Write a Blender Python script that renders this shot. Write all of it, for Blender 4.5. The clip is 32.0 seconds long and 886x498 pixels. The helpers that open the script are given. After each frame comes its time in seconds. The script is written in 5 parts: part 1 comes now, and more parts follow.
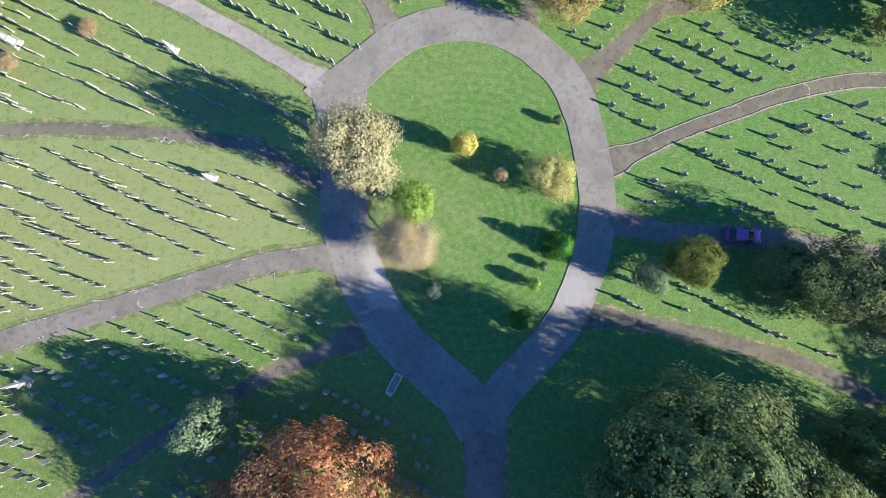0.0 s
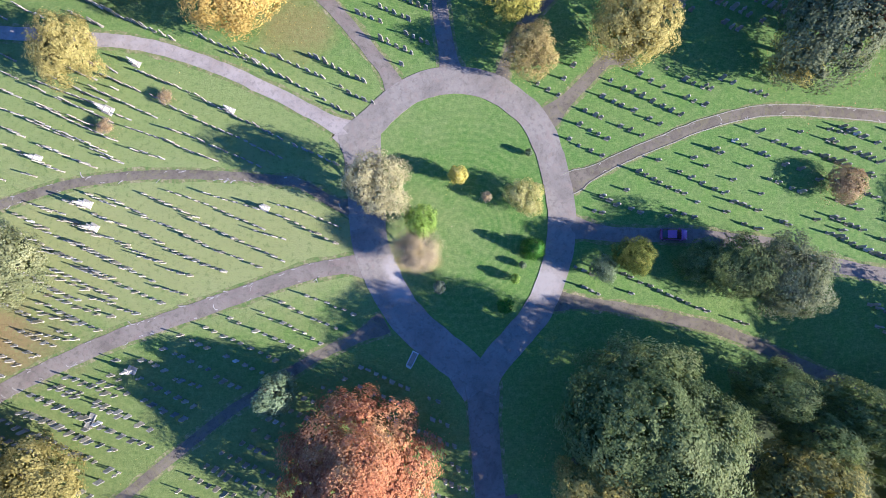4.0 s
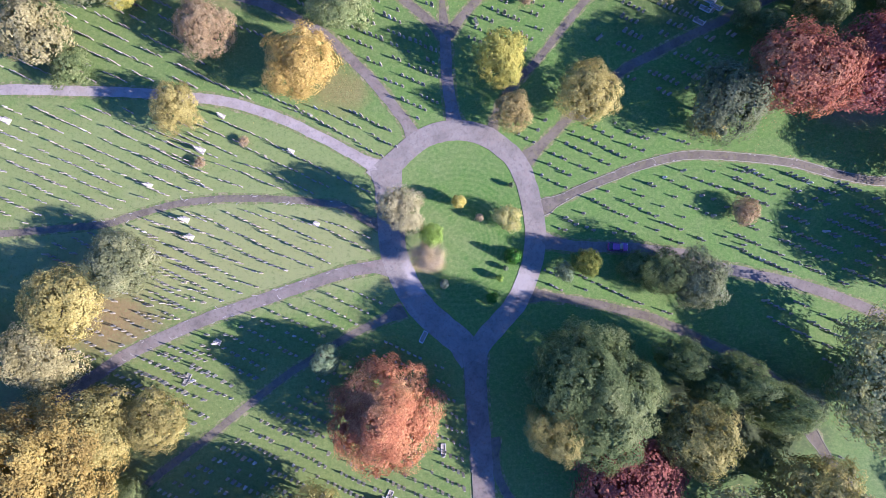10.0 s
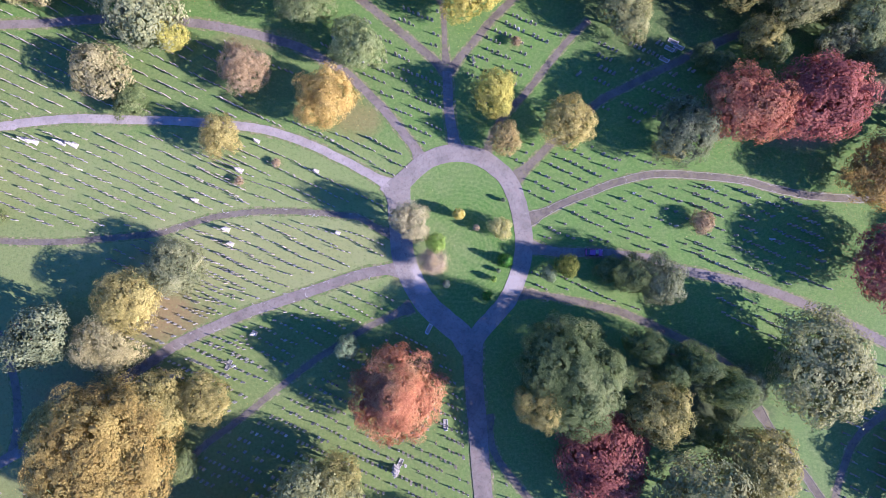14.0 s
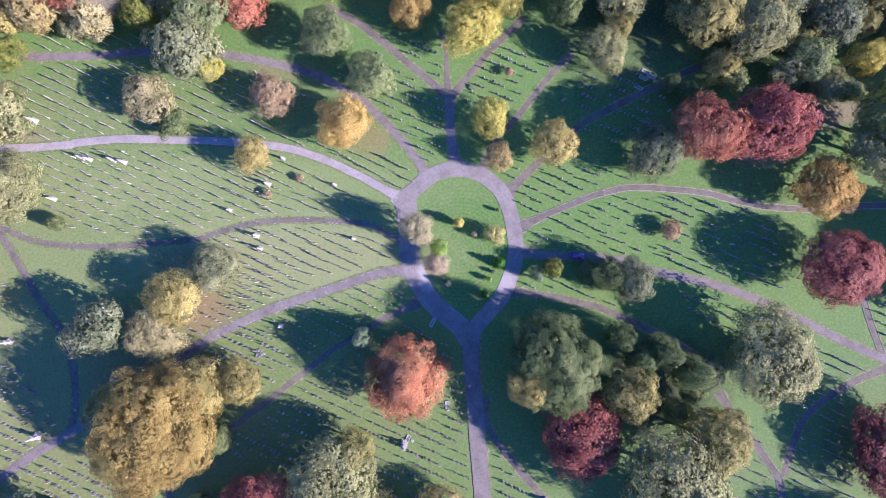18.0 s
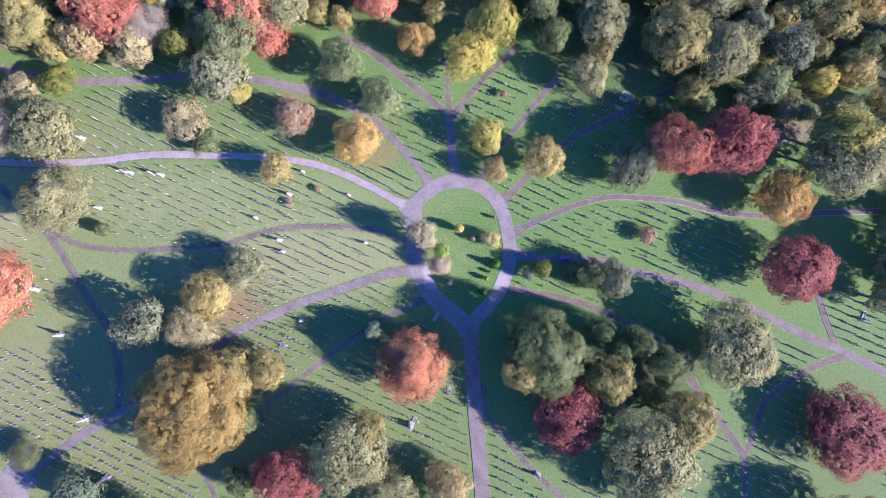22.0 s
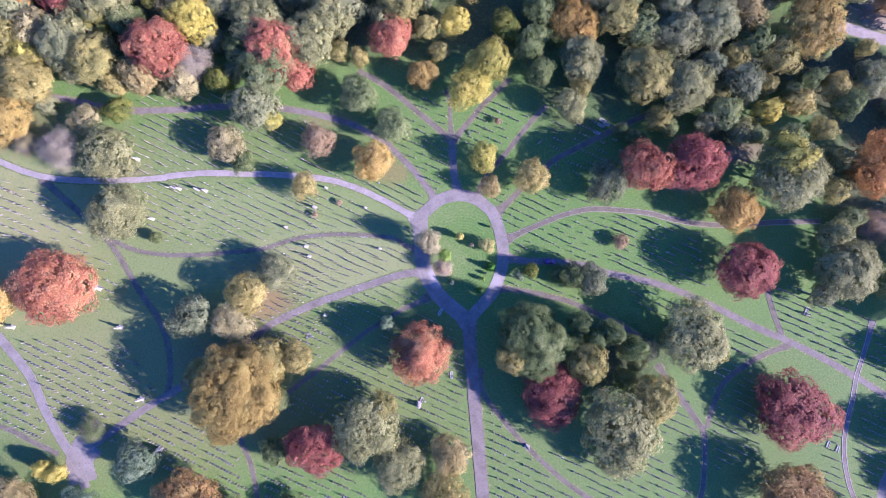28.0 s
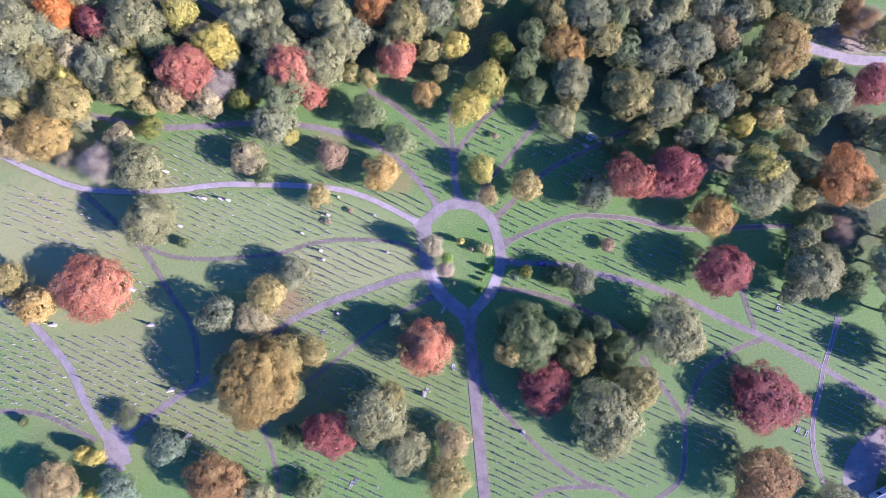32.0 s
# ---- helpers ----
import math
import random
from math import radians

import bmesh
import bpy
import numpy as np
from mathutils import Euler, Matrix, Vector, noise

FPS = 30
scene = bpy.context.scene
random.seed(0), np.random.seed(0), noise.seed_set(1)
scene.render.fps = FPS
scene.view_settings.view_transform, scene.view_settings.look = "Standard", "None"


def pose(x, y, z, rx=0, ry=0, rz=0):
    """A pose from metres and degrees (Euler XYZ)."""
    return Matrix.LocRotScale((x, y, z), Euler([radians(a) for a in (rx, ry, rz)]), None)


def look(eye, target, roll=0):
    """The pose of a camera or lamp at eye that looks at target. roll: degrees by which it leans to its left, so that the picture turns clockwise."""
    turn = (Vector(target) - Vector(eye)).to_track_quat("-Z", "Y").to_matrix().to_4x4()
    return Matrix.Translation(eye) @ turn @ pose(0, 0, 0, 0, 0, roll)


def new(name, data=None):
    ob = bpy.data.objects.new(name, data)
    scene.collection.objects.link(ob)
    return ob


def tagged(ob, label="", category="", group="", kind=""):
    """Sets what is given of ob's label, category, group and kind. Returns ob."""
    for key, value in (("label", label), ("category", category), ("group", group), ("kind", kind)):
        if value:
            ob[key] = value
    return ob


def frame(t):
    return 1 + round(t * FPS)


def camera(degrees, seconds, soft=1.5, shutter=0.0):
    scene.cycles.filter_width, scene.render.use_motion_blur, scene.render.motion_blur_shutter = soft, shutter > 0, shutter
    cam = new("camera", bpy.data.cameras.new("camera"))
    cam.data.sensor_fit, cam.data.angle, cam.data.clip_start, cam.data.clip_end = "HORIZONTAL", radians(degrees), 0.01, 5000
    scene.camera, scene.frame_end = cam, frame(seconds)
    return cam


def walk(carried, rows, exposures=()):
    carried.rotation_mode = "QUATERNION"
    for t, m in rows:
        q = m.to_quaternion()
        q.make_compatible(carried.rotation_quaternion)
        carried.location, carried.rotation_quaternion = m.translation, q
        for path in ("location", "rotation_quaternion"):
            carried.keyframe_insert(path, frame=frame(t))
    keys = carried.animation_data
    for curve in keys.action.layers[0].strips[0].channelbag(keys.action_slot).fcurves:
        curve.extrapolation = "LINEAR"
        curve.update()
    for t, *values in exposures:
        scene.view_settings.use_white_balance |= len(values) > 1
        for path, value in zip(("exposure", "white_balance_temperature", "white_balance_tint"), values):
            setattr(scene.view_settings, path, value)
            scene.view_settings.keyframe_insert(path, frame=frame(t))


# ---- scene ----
cam = camera(90.0, 32.0, 0.8)
ROWS = [
    (0.0, 0.00, 0.00, 49.20, 2.619, -0.814, 1.000),
    (0.5, -0.19, 0.06, 51.07, 2.656, -0.814, 0.680),
    (1.0, -0.30, 0.12, 53.01, 2.598, -0.846, 0.330),
    (1.5, -0.37, 0.17, 55.04, 2.569, -0.895, -0.439),
    (2.0, -0.39, 0.23, 56.93, 2.527, -0.919, -1.411),
    (2.5, -0.43, 0.25, 58.84, 2.550, -0.899, -2.380),
    (3.0, -0.47, 0.26, 60.66, 2.502, -0.915, -2.404),
    (3.5, -0.59, 0.32, 62.41, 2.477, -0.930, -1.574),
    (5.5, -1.04, 0.47, 69.76, 2.572, -0.963, -1.405),
    (6.0, -1.13, 0.45, 71.59, 2.626, -0.982, -1.097),
    (6.5, -1.03, 0.58, 73.46, 2.589, -0.890, -1.115),
    (7.0, -1.06, 0.72, 75.41, 2.548, -0.905, -1.011),
    (8.0, -1.38, 0.73, 79.29, 2.580, -0.893, -0.944),
    (9.0, -1.54, 0.65, 83.05, 2.575, -0.906, -0.852),
    (10.0, -1.76, 0.60, 86.90, 2.546, -0.874, -0.844),
    (11.0, -1.92, 0.65, 90.78, 2.516, -0.854, -0.847),
    (12.0, -2.04, 0.81, 94.65, 2.525, -0.861, -0.836),
    (13.0, -2.21, 1.06, 98.44, 2.513, -0.821, -0.783),
    (14.0, -2.45, 1.22, 102.20, 2.512, -0.828, -0.848),
    (14.5, -2.53, 1.31, 104.17, 2.500, -0.822, -0.825),
    (16.5, -2.97, 1.53, 111.82, 2.464, -0.857, -0.734),
    (18.0, -3.26, 1.58, 117.34, 2.506, -0.852, -0.797),
    (19.0, -3.41, 1.53, 120.98, 2.568, -0.925, -0.780),
    (20.0, -3.77, 1.46, 124.66, 2.499, -0.853, -0.814),
    (22.0, -4.26, 1.71, 132.15, 2.546, -0.906, -0.873),
    (24.0, -4.76, 1.93, 139.41, 2.497, -0.936, -0.833),
    (25.5, -5.18, 2.18, 145.00, 2.550, -0.986, -0.885),
    (27.5, -5.57, 2.27, 152.54, 2.570, -0.910, -0.965),
    (28.0, -5.72, 2.28, 154.40, 2.607, -0.927, -0.923),
    (30.0, -6.15, 2.54, 162.00, 2.614, -0.833, -1.014),
    (32.0, -6.60, 2.78, 169.29, 2.677, -0.827, -1.138),
]
walk(cam, [(t, pose(x, y, z, tip, lean, turn)) for t, x, y, z, tip, lean, turn in ROWS],
     exposures=[(0.0, 1.60, 5250, 9), (2.5, 1.68, 5160, 16), (6.0, 1.67, 5020, 26), (14.0, 1.66, 4930, 37), (32.0, 1.75, 4800, 47)])

# ---- daylight: low autumn sun in a clear sky ----
SUN_HIGH, SUN_WAY = radians(22.8), Vector((0.945, -0.325, 0.0)).normalized()
world = bpy.data.worlds.new("sky")
scene.world = world
world.use_nodes = True
wn = world.node_tree
sky = wn.nodes.new("ShaderNodeTexSky")
sky.sky_type, sky.sun_disc = "NISHITA", False
sky.sun_elevation = SUN_HIGH
sky.sun_rotation = math.atan2(SUN_WAY.x, SUN_WAY.y)
sky.air_density, sky.dust_density, sky.ozone_density = 1.0, 0.2, 10.0
wn.nodes["Background"].inputs["Strength"].default_value = 0.082
wn.links.new(sky.outputs["Color"], wn.nodes["Background"].inputs["Color"])
sun_data = bpy.data.lights.new("sun", "SUN")
sun_data.energy, sun_data.angle, sun_data.color = 5.0, radians(0.55), (1.0, 0.825, 0.585)
sun = new("sun", sun_data)
to_sun = SUN_WAY * math.cos(SUN_HIGH) + Vector((0, 0, math.sin(SUN_HIGH)))
sun.matrix_world = look(to_sun * 300, (0, 0, 0))


# ---- materials ----
def material(name, rough=0.8, spec=0.3):
    m = bpy.data.materials.new(name)
    m.use_nodes = True
    b = m.node_tree.nodes["Principled BSDF"]
    b.inputs["Roughness"].default_value = rough
    b.inputs["Specular IOR Level"].default_value = spec
    return m, m.node_tree, b


def node(nt, kind, **values):
    n = nt.nodes.new(kind)
    for key, value in values.items():
        n.inputs[key.replace("_", " ")].default_value = value
    return n


def coords(nt, which="Object"):
    return nt.nodes.new("ShaderNodeTexCoord").outputs[which]


def noise_of(nt, vec, scale, detail=4.0, rough=0.55, warp=0.0):
    n = node(nt, "ShaderNodeTexNoise", Scale=scale, Detail=detail, Roughness=rough, Distortion=warp)
    nt.links.new(vec, n.inputs["Vector"])
    return n.outputs["Fac"]


def ramp(nt, fac, *stops):
    r = nt.nodes.new("ShaderNodeValToRGB")
    e = r.color_ramp.elements
    while len(e) < len(stops):
        e.new(0.5)
    for el, (at, col) in zip(e, stops):
        el.position, el.color = at, (*col, 1) if len(col) == 3 else col
    nt.links.new(fac, r.inputs["Fac"])
    return r.outputs["Color"]


def mix(nt, fac, a, b, blend="MIX"):
    n = nt.nodes.new("ShaderNodeMix")
    n.data_type, n.blend_type = "RGBA", blend
    for sock, value in ((n.inputs["Factor"], fac), (n.inputs["A"], a), (n.inputs["B"], b)):
        if isinstance(value, bpy.types.NodeSocket):
            nt.links.new(value, sock)
        elif isinstance(value, (int, float)):
            sock.default_value = value
        else:
            sock.default_value = (*value, 1)
    return n.outputs["Result"]


def grey(nt, fac, lo, hi, a=0.0, b=1.0):
    return ramp(nt, fac, (lo, (a, a, a)), (hi, (b, b, b)))


def bump(nt, b, height, strength, distance):
    n = node(nt, "ShaderNodeBump", Strength=strength, Distance=distance)
    nt.links.new(height, n.inputs["Height"])
    nt.links.new(n.outputs["Normal"], b.inputs["Normal"])


def patch(nt, vec, x, y, rx, ry, warp):
    """A worn, discoloured, painted-shade or painted-sun area of lawn or road: 1 inside, 0 outside, with a ragged rim.
    """
    mp = nt.nodes.new("ShaderNodeMapping")
    mp.vector_type = "TEXTURE"
    mp.inputs["Location"].default_value, mp.inputs["Scale"].default_value = (x, y, 0), (rx, ry, 50)
    nt.links.new(vec, mp.inputs["Vector"])
    ln = nt.nodes.new("ShaderNodeVectorMath")
    ln.operation = "LENGTH"
    nt.links.new(mp.outputs["Vector"], ln.inputs[0])
    ad = nt.nodes.new("ShaderNodeMath")
    ad.operation = "MULTIPLY_ADD"
    nt.links.new(warp, ad.inputs[0])
    ad.inputs[1].default_value = 0.9
    nt.links.new(ln.outputs["Value"], ad.inputs[2])
    half = nt.nodes.new("ShaderNodeMath")
    half.operation = "MULTIPLY"
    nt.links.new(ad.outputs[0], half.inputs[0])
    half.inputs[1].default_value = 0.5
    return grey(nt, half.outputs[0], 0.5, 0.84, 1.0, 0.0)


def grass_material():
    m, nt, b = material("mown_grass", 0.85, 0.15)
    v = coords(nt)
    big = noise_of(nt, v, 0.035, 5, 0.6)
    mid = noise_of(nt, v, 0.35, 5, 0.65)
    fine = noise_of(nt, v, 4.5, 4, 0.7)
    # tufts combed along the mower's way
    mp = nt.nodes.new("ShaderNodeMapping")
    mp.inputs["Rotation"].default_value = (0, 0, radians(24))
    mp.inputs["Scale"].default_value = (0.7, 3.2, 1)
    nt.links.new(v, mp.inputs["Vector"])
    comb = noise_of(nt, mp.outputs["Vector"], 1.5, 5, 0.7, 0.4)
    col = ramp(nt, big, (0.3, (0.078, 0.172, 0.032)), (0.52, (0.102, 0.200, 0.038)), (0.72, (0.140, 0.220, 0.050)))
    col = mix(nt, grey(nt, mid, 0.38, 0.62, 0.0, 0.75), col, (0.130, 0.195, 0.058))
    col = mix(nt, grey(nt, comb, 0.40, 0.70, 0.0, 0.65), col, (0.180, 0.275, 0.070))
    col = mix(nt, grey(nt, fine, 0.32, 0.54, 0.65, 0.0), col, (0.045, 0.108, 0.020))
    rag = noise_of(nt, v, 0.28, 4, 0.6)
    rings = nt.nodes.new("ShaderNodeTexWave")
    rings.wave_type, rings.rings_direction = "RINGS", "Z"
    for key, value in (("Scale", 0.30), ("Distortion", 2.5), ("Detail", 3.0), ("Detail Scale", 0.8)):
        rings.inputs[key].default_value = value
    off = nt.nodes.new("ShaderNodeMapping")
    off.inputs["Location"].default_value = (-3.0, -6.0, 0)
    nt.links.new(v, off.inputs["Vector"])
    nt.links.new(off.outputs["Vector"], rings.inputs["Vector"])
    lawn = patch(nt, v, 3.0, 8.0, 15.0, 20.0, rag)
    col = mix(nt, mix(nt, 1.0, lawn, grey(nt, rings.outputs["Fac"], 0.25, 0.75, 0.0, 0.45), "MULTIPLY"), col, (0.060, 0.150, 0.024))
    for px, py, rx, ry, colour, most in (
        (-44.1, -35.2, 56.1, 32.4, (0.175, 0.195, 0.066), 0.55),
        (-111.4, -39.9, 56.1, 30.2, (0.215, 0.205, 0.078), 0.60),
        (31.9, -64.3, 43.2, 28.1, (0.140, 0.180, 0.060), 0.50),
        (114.0, -55.9, 56.1, 38.9, (0.130, 0.175, 0.058), 0.50),
        (-65.0, 46.8, 64.8, 13.0, (0.150, 0.190, 0.062), 0.45),
        (-128.8, 6.8, 71.3, 49.7, (0.235, 0.245, 0.095), 0.55),
        (-41.6, 5.1, 43.2, 13.0, (0.275, 0.285, 0.120), 0.75),
        (-52.1, 23.7, 56.1, 10.8, (0.235, 0.270, 0.100), 0.60),
        (-156.4, 18.1, 36.7, 32.4, (0.320, 0.300, 0.125), 0.55),
        (-20.5, 36.3, 6.0, 4.8, (0.260, 0.180, 0.080), 0.55),
        (-63.9, -9.8, 11.3, 6.3, (0.210, 0.160, 0.075), 0.75),
        (-64.7, -7.5, 6.4, 5.5, (0.240, 0.170, 0.080), 0.70),
        (84.1, 31.5, 8.8, 3.8, (0.250, 0.210, 0.110), 0.70),
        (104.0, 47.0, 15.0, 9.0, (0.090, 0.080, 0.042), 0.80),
        (103.6, 41.9, 13.0, 3.5, (0.260, 0.210, 0.130), 0.70),
        (-43.3, 55.3, 10.8, 2.6, (0.220, 0.180, 0.080), 0.60),
        (-114.3, 36.7, 13.0, 3.5, (0.240, 0.200, 0.120), 0.60),
        # woodland floor: dark leaf litter plus tree shade put into the colour
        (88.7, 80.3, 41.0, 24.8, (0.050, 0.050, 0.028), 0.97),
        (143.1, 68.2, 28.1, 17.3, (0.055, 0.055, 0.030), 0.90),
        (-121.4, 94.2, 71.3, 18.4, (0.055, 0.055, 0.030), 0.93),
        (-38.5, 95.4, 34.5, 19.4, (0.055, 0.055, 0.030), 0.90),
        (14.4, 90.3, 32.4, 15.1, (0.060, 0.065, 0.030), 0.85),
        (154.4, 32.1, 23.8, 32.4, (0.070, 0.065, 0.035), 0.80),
        (-159.4, 57.1, 23.8, 13.0, (0.200, 0.150, 0.080), 0.60),
        # dark soil and grass, with the shade of the trees painted in
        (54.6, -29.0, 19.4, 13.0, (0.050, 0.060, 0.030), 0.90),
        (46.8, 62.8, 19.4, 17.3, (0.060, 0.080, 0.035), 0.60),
        (162.8, 93.0, 17.3, 10.8, (0.330, 0.260, 0.190), 0.90),
        (-3.7, 1.3, 3.5, 1.6, (0.300, 0.200, 0.090), 0.75),
        (-11.4, -0.4, 1.4, 2.5, (0.220, 0.190, 0.080), 0.60),
        (-146.5, -57.7, 13.0, 6.5, (0.060, 0.070, 0.030), 0.30),
        (-81.2, -27.7, 15.1, 7.5, (0.200, 0.150, 0.070), 0.50),
    ):
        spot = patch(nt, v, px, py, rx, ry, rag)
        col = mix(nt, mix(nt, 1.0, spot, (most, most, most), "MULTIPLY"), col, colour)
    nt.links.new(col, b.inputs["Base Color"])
    speck = noise_of(nt, v, 1.3, 3, 0.8)
    col = mix(nt, grey(nt, speck, 0.50, 0.68, 0.0, 0.45), col, (0.235, 0.295, 0.100))
    col = mix(nt, grey(nt, speck, 0.36, 0.46, 0.35, 0.0), col, (0.055, 0.120, 0.030))
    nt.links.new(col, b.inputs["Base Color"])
    h = mix(nt, 0.45, comb, fine)
    bump(nt, b, h, 0.8, 0.13)
    return m


def asphalt_material(name, dark, light, brown, sun_pools=()):
    m, nt, b = material(name, 0.9, 0.1)
    v = coords(nt)
    big = noise_of(nt, v, 0.22, 5, 0.65, 0.5)
    mid = noise_of(nt, v, 1.4, 5, 0.7)
    fine = noise_of(nt, v, 14.0, 3, 0.7)
    col = ramp(nt, big, (0.36, dark), (0.58, light))
    col = mix(nt, grey(nt, mid, 0.50, 0.64, 0.0, 0.6), col, tuple(c * 0.66 for c in dark))
    col = mix(nt, grey(nt, noise_of(nt, v, 0.6, 4, 0.6, 1.5), 0.50, 0.66, 0.0, 0.7), col, brown)
    # pools of sun between tree shadows, put into the road colour
    for px, py, rx, ry, most in sun_pools:
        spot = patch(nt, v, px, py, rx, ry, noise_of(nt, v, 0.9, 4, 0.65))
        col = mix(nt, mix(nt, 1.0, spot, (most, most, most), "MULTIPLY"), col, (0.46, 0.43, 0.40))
    col = mix(nt, grey(nt, fine, 0.35, 0.7, 0.0, 0.35), col, tuple(min(1, c * 1.35) for c in light))
    nt.links.new(col, b.inputs["Base Color"])
    bump(nt, b, fine, 0.5, 0.02)
    return m


def stone_material(name, a, c, moss, amount):
    m, nt, b = material(name, 0.75, 0.35)
    v = coords(nt)
    info = nt.nodes.new("ShaderNodeObjectInfo")
    geo = nt.nodes.new("ShaderNodeNewGeometry")
    rnd = nt.nodes.new("ShaderNodeMath")
    rnd.operation = "ADD"
    nt.links.new(info.outputs["Random"], rnd.inputs[0])
    nt.links.new(geo.outputs["Random Per Island"], rnd.inputs[1])
    fr = nt.nodes.new("ShaderNodeMath")
    fr.operation = "FRACT"
    nt.links.new(rnd.outputs[0], fr.inputs[0])
    col = ramp(nt, fr.outputs[0], (0.0, a), (0.6, c), (1.0, tuple(0.5 * (p + q) for p, q in zip(a, c))))
    n = noise_of(nt, v, 3.5, 5, 0.7)
    col = mix(nt, grey(nt, n, 0.45, 0.68, 0.0, amount), col, moss)
    nt.links.new(col, b.inputs["Base Color"])
    bump(nt, b, noise_of(nt, v, 22, 3), 0.4, 0.02)
    return m


def leaf_material(name, a, c, d):
    """Foliage in three colours that mix over the crown, brightness varied leaf by leaf."""
    a, c, d = (tuple(0.95 * x + 0.05 * (0.3 * q[0] + 0.6 * q[1] + 0.1 * q[2]) for x in q) for q in (a, c, d))
    m, nt, b = material(name, 0.65, 0.12)
    v = coords(nt)
    info = nt.nodes.new("ShaderNodeObjectInfo")
    geo = nt.nodes.new("ShaderNodeNewGeometry")
    add = nt.nodes.new("ShaderNodeVectorMath")
    add.operation = "MULTIPLY_ADD"
    nt.links.new(info.outputs["Random"], add.inputs[0])
    add.inputs[1].default_value = (37, 53, 71)
    nt.links.new(v, add.inputs[2])
    n = noise_of(nt, add.outputs[0], 1.6, 3, 0.6)
    col = ramp(nt, n, (0.34, a), (0.52, c), (0.68, d))
    isl = geo.outputs["Random Per Island"]
    col = mix(nt, 1.0, col, grey(nt, isl, 0.0, 1.0, 0.80, 1.20), "MULTIPLY")
    col = mix(nt, grey(nt, isl, 0.80, 0.95, 0.0, 0.45), col, d)
    fleck = noise_of(nt, add.outputs[0], 15.0, 5, 0.8)
    col = mix(nt, 1.0, col, grey(nt, fleck, 0.34, 0.64, 0.74, 1.30), "MULTIPLY")
    bump(nt, b, fleck, 0.5, 0.15)
    col = mix(nt, 1.0, col, grey(nt, info.outputs["Random"], 0.0, 1.0, 0.88, 1.12), "MULTIPLY")
    nt.links.new(col, b.inputs["Base Color"])
    tr = nt.nodes.new("ShaderNodeBsdfTranslucent")
    nt.links.new(col, tr.inputs["Color"])
    mx = nt.nodes.new("ShaderNodeMixShader")
    mx.inputs[0].default_value = 0.40
    nt.links.new(b.outputs[0], mx.inputs[1])
    nt.links.new(tr.outputs[0], mx.inputs[2])
    nt.links.new(mx.outputs[0], nt.nodes["Material Output"].inputs["Surface"])
    return m


def plain(name, col, rough=0.5, metal=0.0, vary=0.15):
    m, nt, b = material(name, rough, 0.5)
    n = noise_of(nt, coords(nt), 4.0, 4)
    c = mix(nt, grey(nt, n, 0.35, 0.7), col, tuple(x * (1 - vary) for x in col))
    nt.links.new(c, b.inputs["Base Color"])
    b.inputs["Metallic"].default_value = metal
    return m


GRASS = grass_material()
SURFACE = {
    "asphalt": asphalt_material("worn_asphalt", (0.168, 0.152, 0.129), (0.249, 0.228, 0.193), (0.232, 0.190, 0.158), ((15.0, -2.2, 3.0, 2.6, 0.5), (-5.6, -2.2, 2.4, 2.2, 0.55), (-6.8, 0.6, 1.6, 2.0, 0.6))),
    "asphalt_pale": asphalt_material("pale_asphalt", (0.232, 0.208, 0.183), (0.331, 0.299, 0.265), (0.298, 0.248, 0.210)),
    "asphalt_worn": asphalt_material("patched_asphalt", (0.130, 0.115, 0.094), (0.214, 0.191, 0.158), (0.202, 0.160, 0.138)),
    "brown": asphalt_material("earthy_gravel", (0.100, 0.087, 0.066), (0.172, 0.152, 0.115), (0.17, 0.16, 0.08)),
}
def verge_material():
    m, nt, b = material("dry_verge", 0.9, 0.15)
    v = coords(nt)
    n = noise_of(nt, v, 1.1, 5, 0.7)
    col = ramp(nt, n, (0.38, (0.105, 0.175, 0.045)), (0.52, (0.190, 0.205, 0.080)), (0.66, (0.350, 0.295, 0.185)))
    col = mix(nt, grey(nt, noise_of(nt, v, 5.0, 3, 0.7), 0.4, 0.6, 0.4, 0.0), col, (0.09, 0.13, 0.04))
    nt.links.new(col, b.inputs["Base Color"])
    bump(nt, b, n, 0.8, 0.08)
    return m


VERGE = verge_material()
KERB = stone_material("kerb_stone", (0.15, 0.14, 0.11), (0.25, 0.225, 0.18), (0.15, 0.15, 0.08), 0.6)
RIM = stone_material("worn_edging", (0.18, 0.165, 0.12), (0.34, 0.31, 0.25), (0.11, 0.14, 0.05), 0.9)
SANDSTONE = stone_material("weathered_sandstone", (0.21, 0.19, 0.145), (0.36, 0.33, 0.26), (0.13, 0.14, 0.07), 0.55)
GRANITE = stone_material("grey_granite", (0.16, 0.157, 0.140), (0.30, 0.29, 0.255), (0.12, 0.135, 0.08), 0.5)
PALE = stone_material("pale_limestone", (0.29, 0.275, 0.24), (0.42, 0.395, 0.35), (0.30, 0.29, 0.22), 0.45)
MARBLE = stone_material("white_marble", (0.42, 0.40, 0.36), (0.56, 0.54, 0.50), (0.45, 0.43, 0.38), 0.5)
BARK = plain("bark", (0.14, 0.105, 0.075), 0.9, 0, 0.5)
TWIG = plain("bare_twigs", (0.27, 0.225, 0.185), 0.9, 0, 0.3)
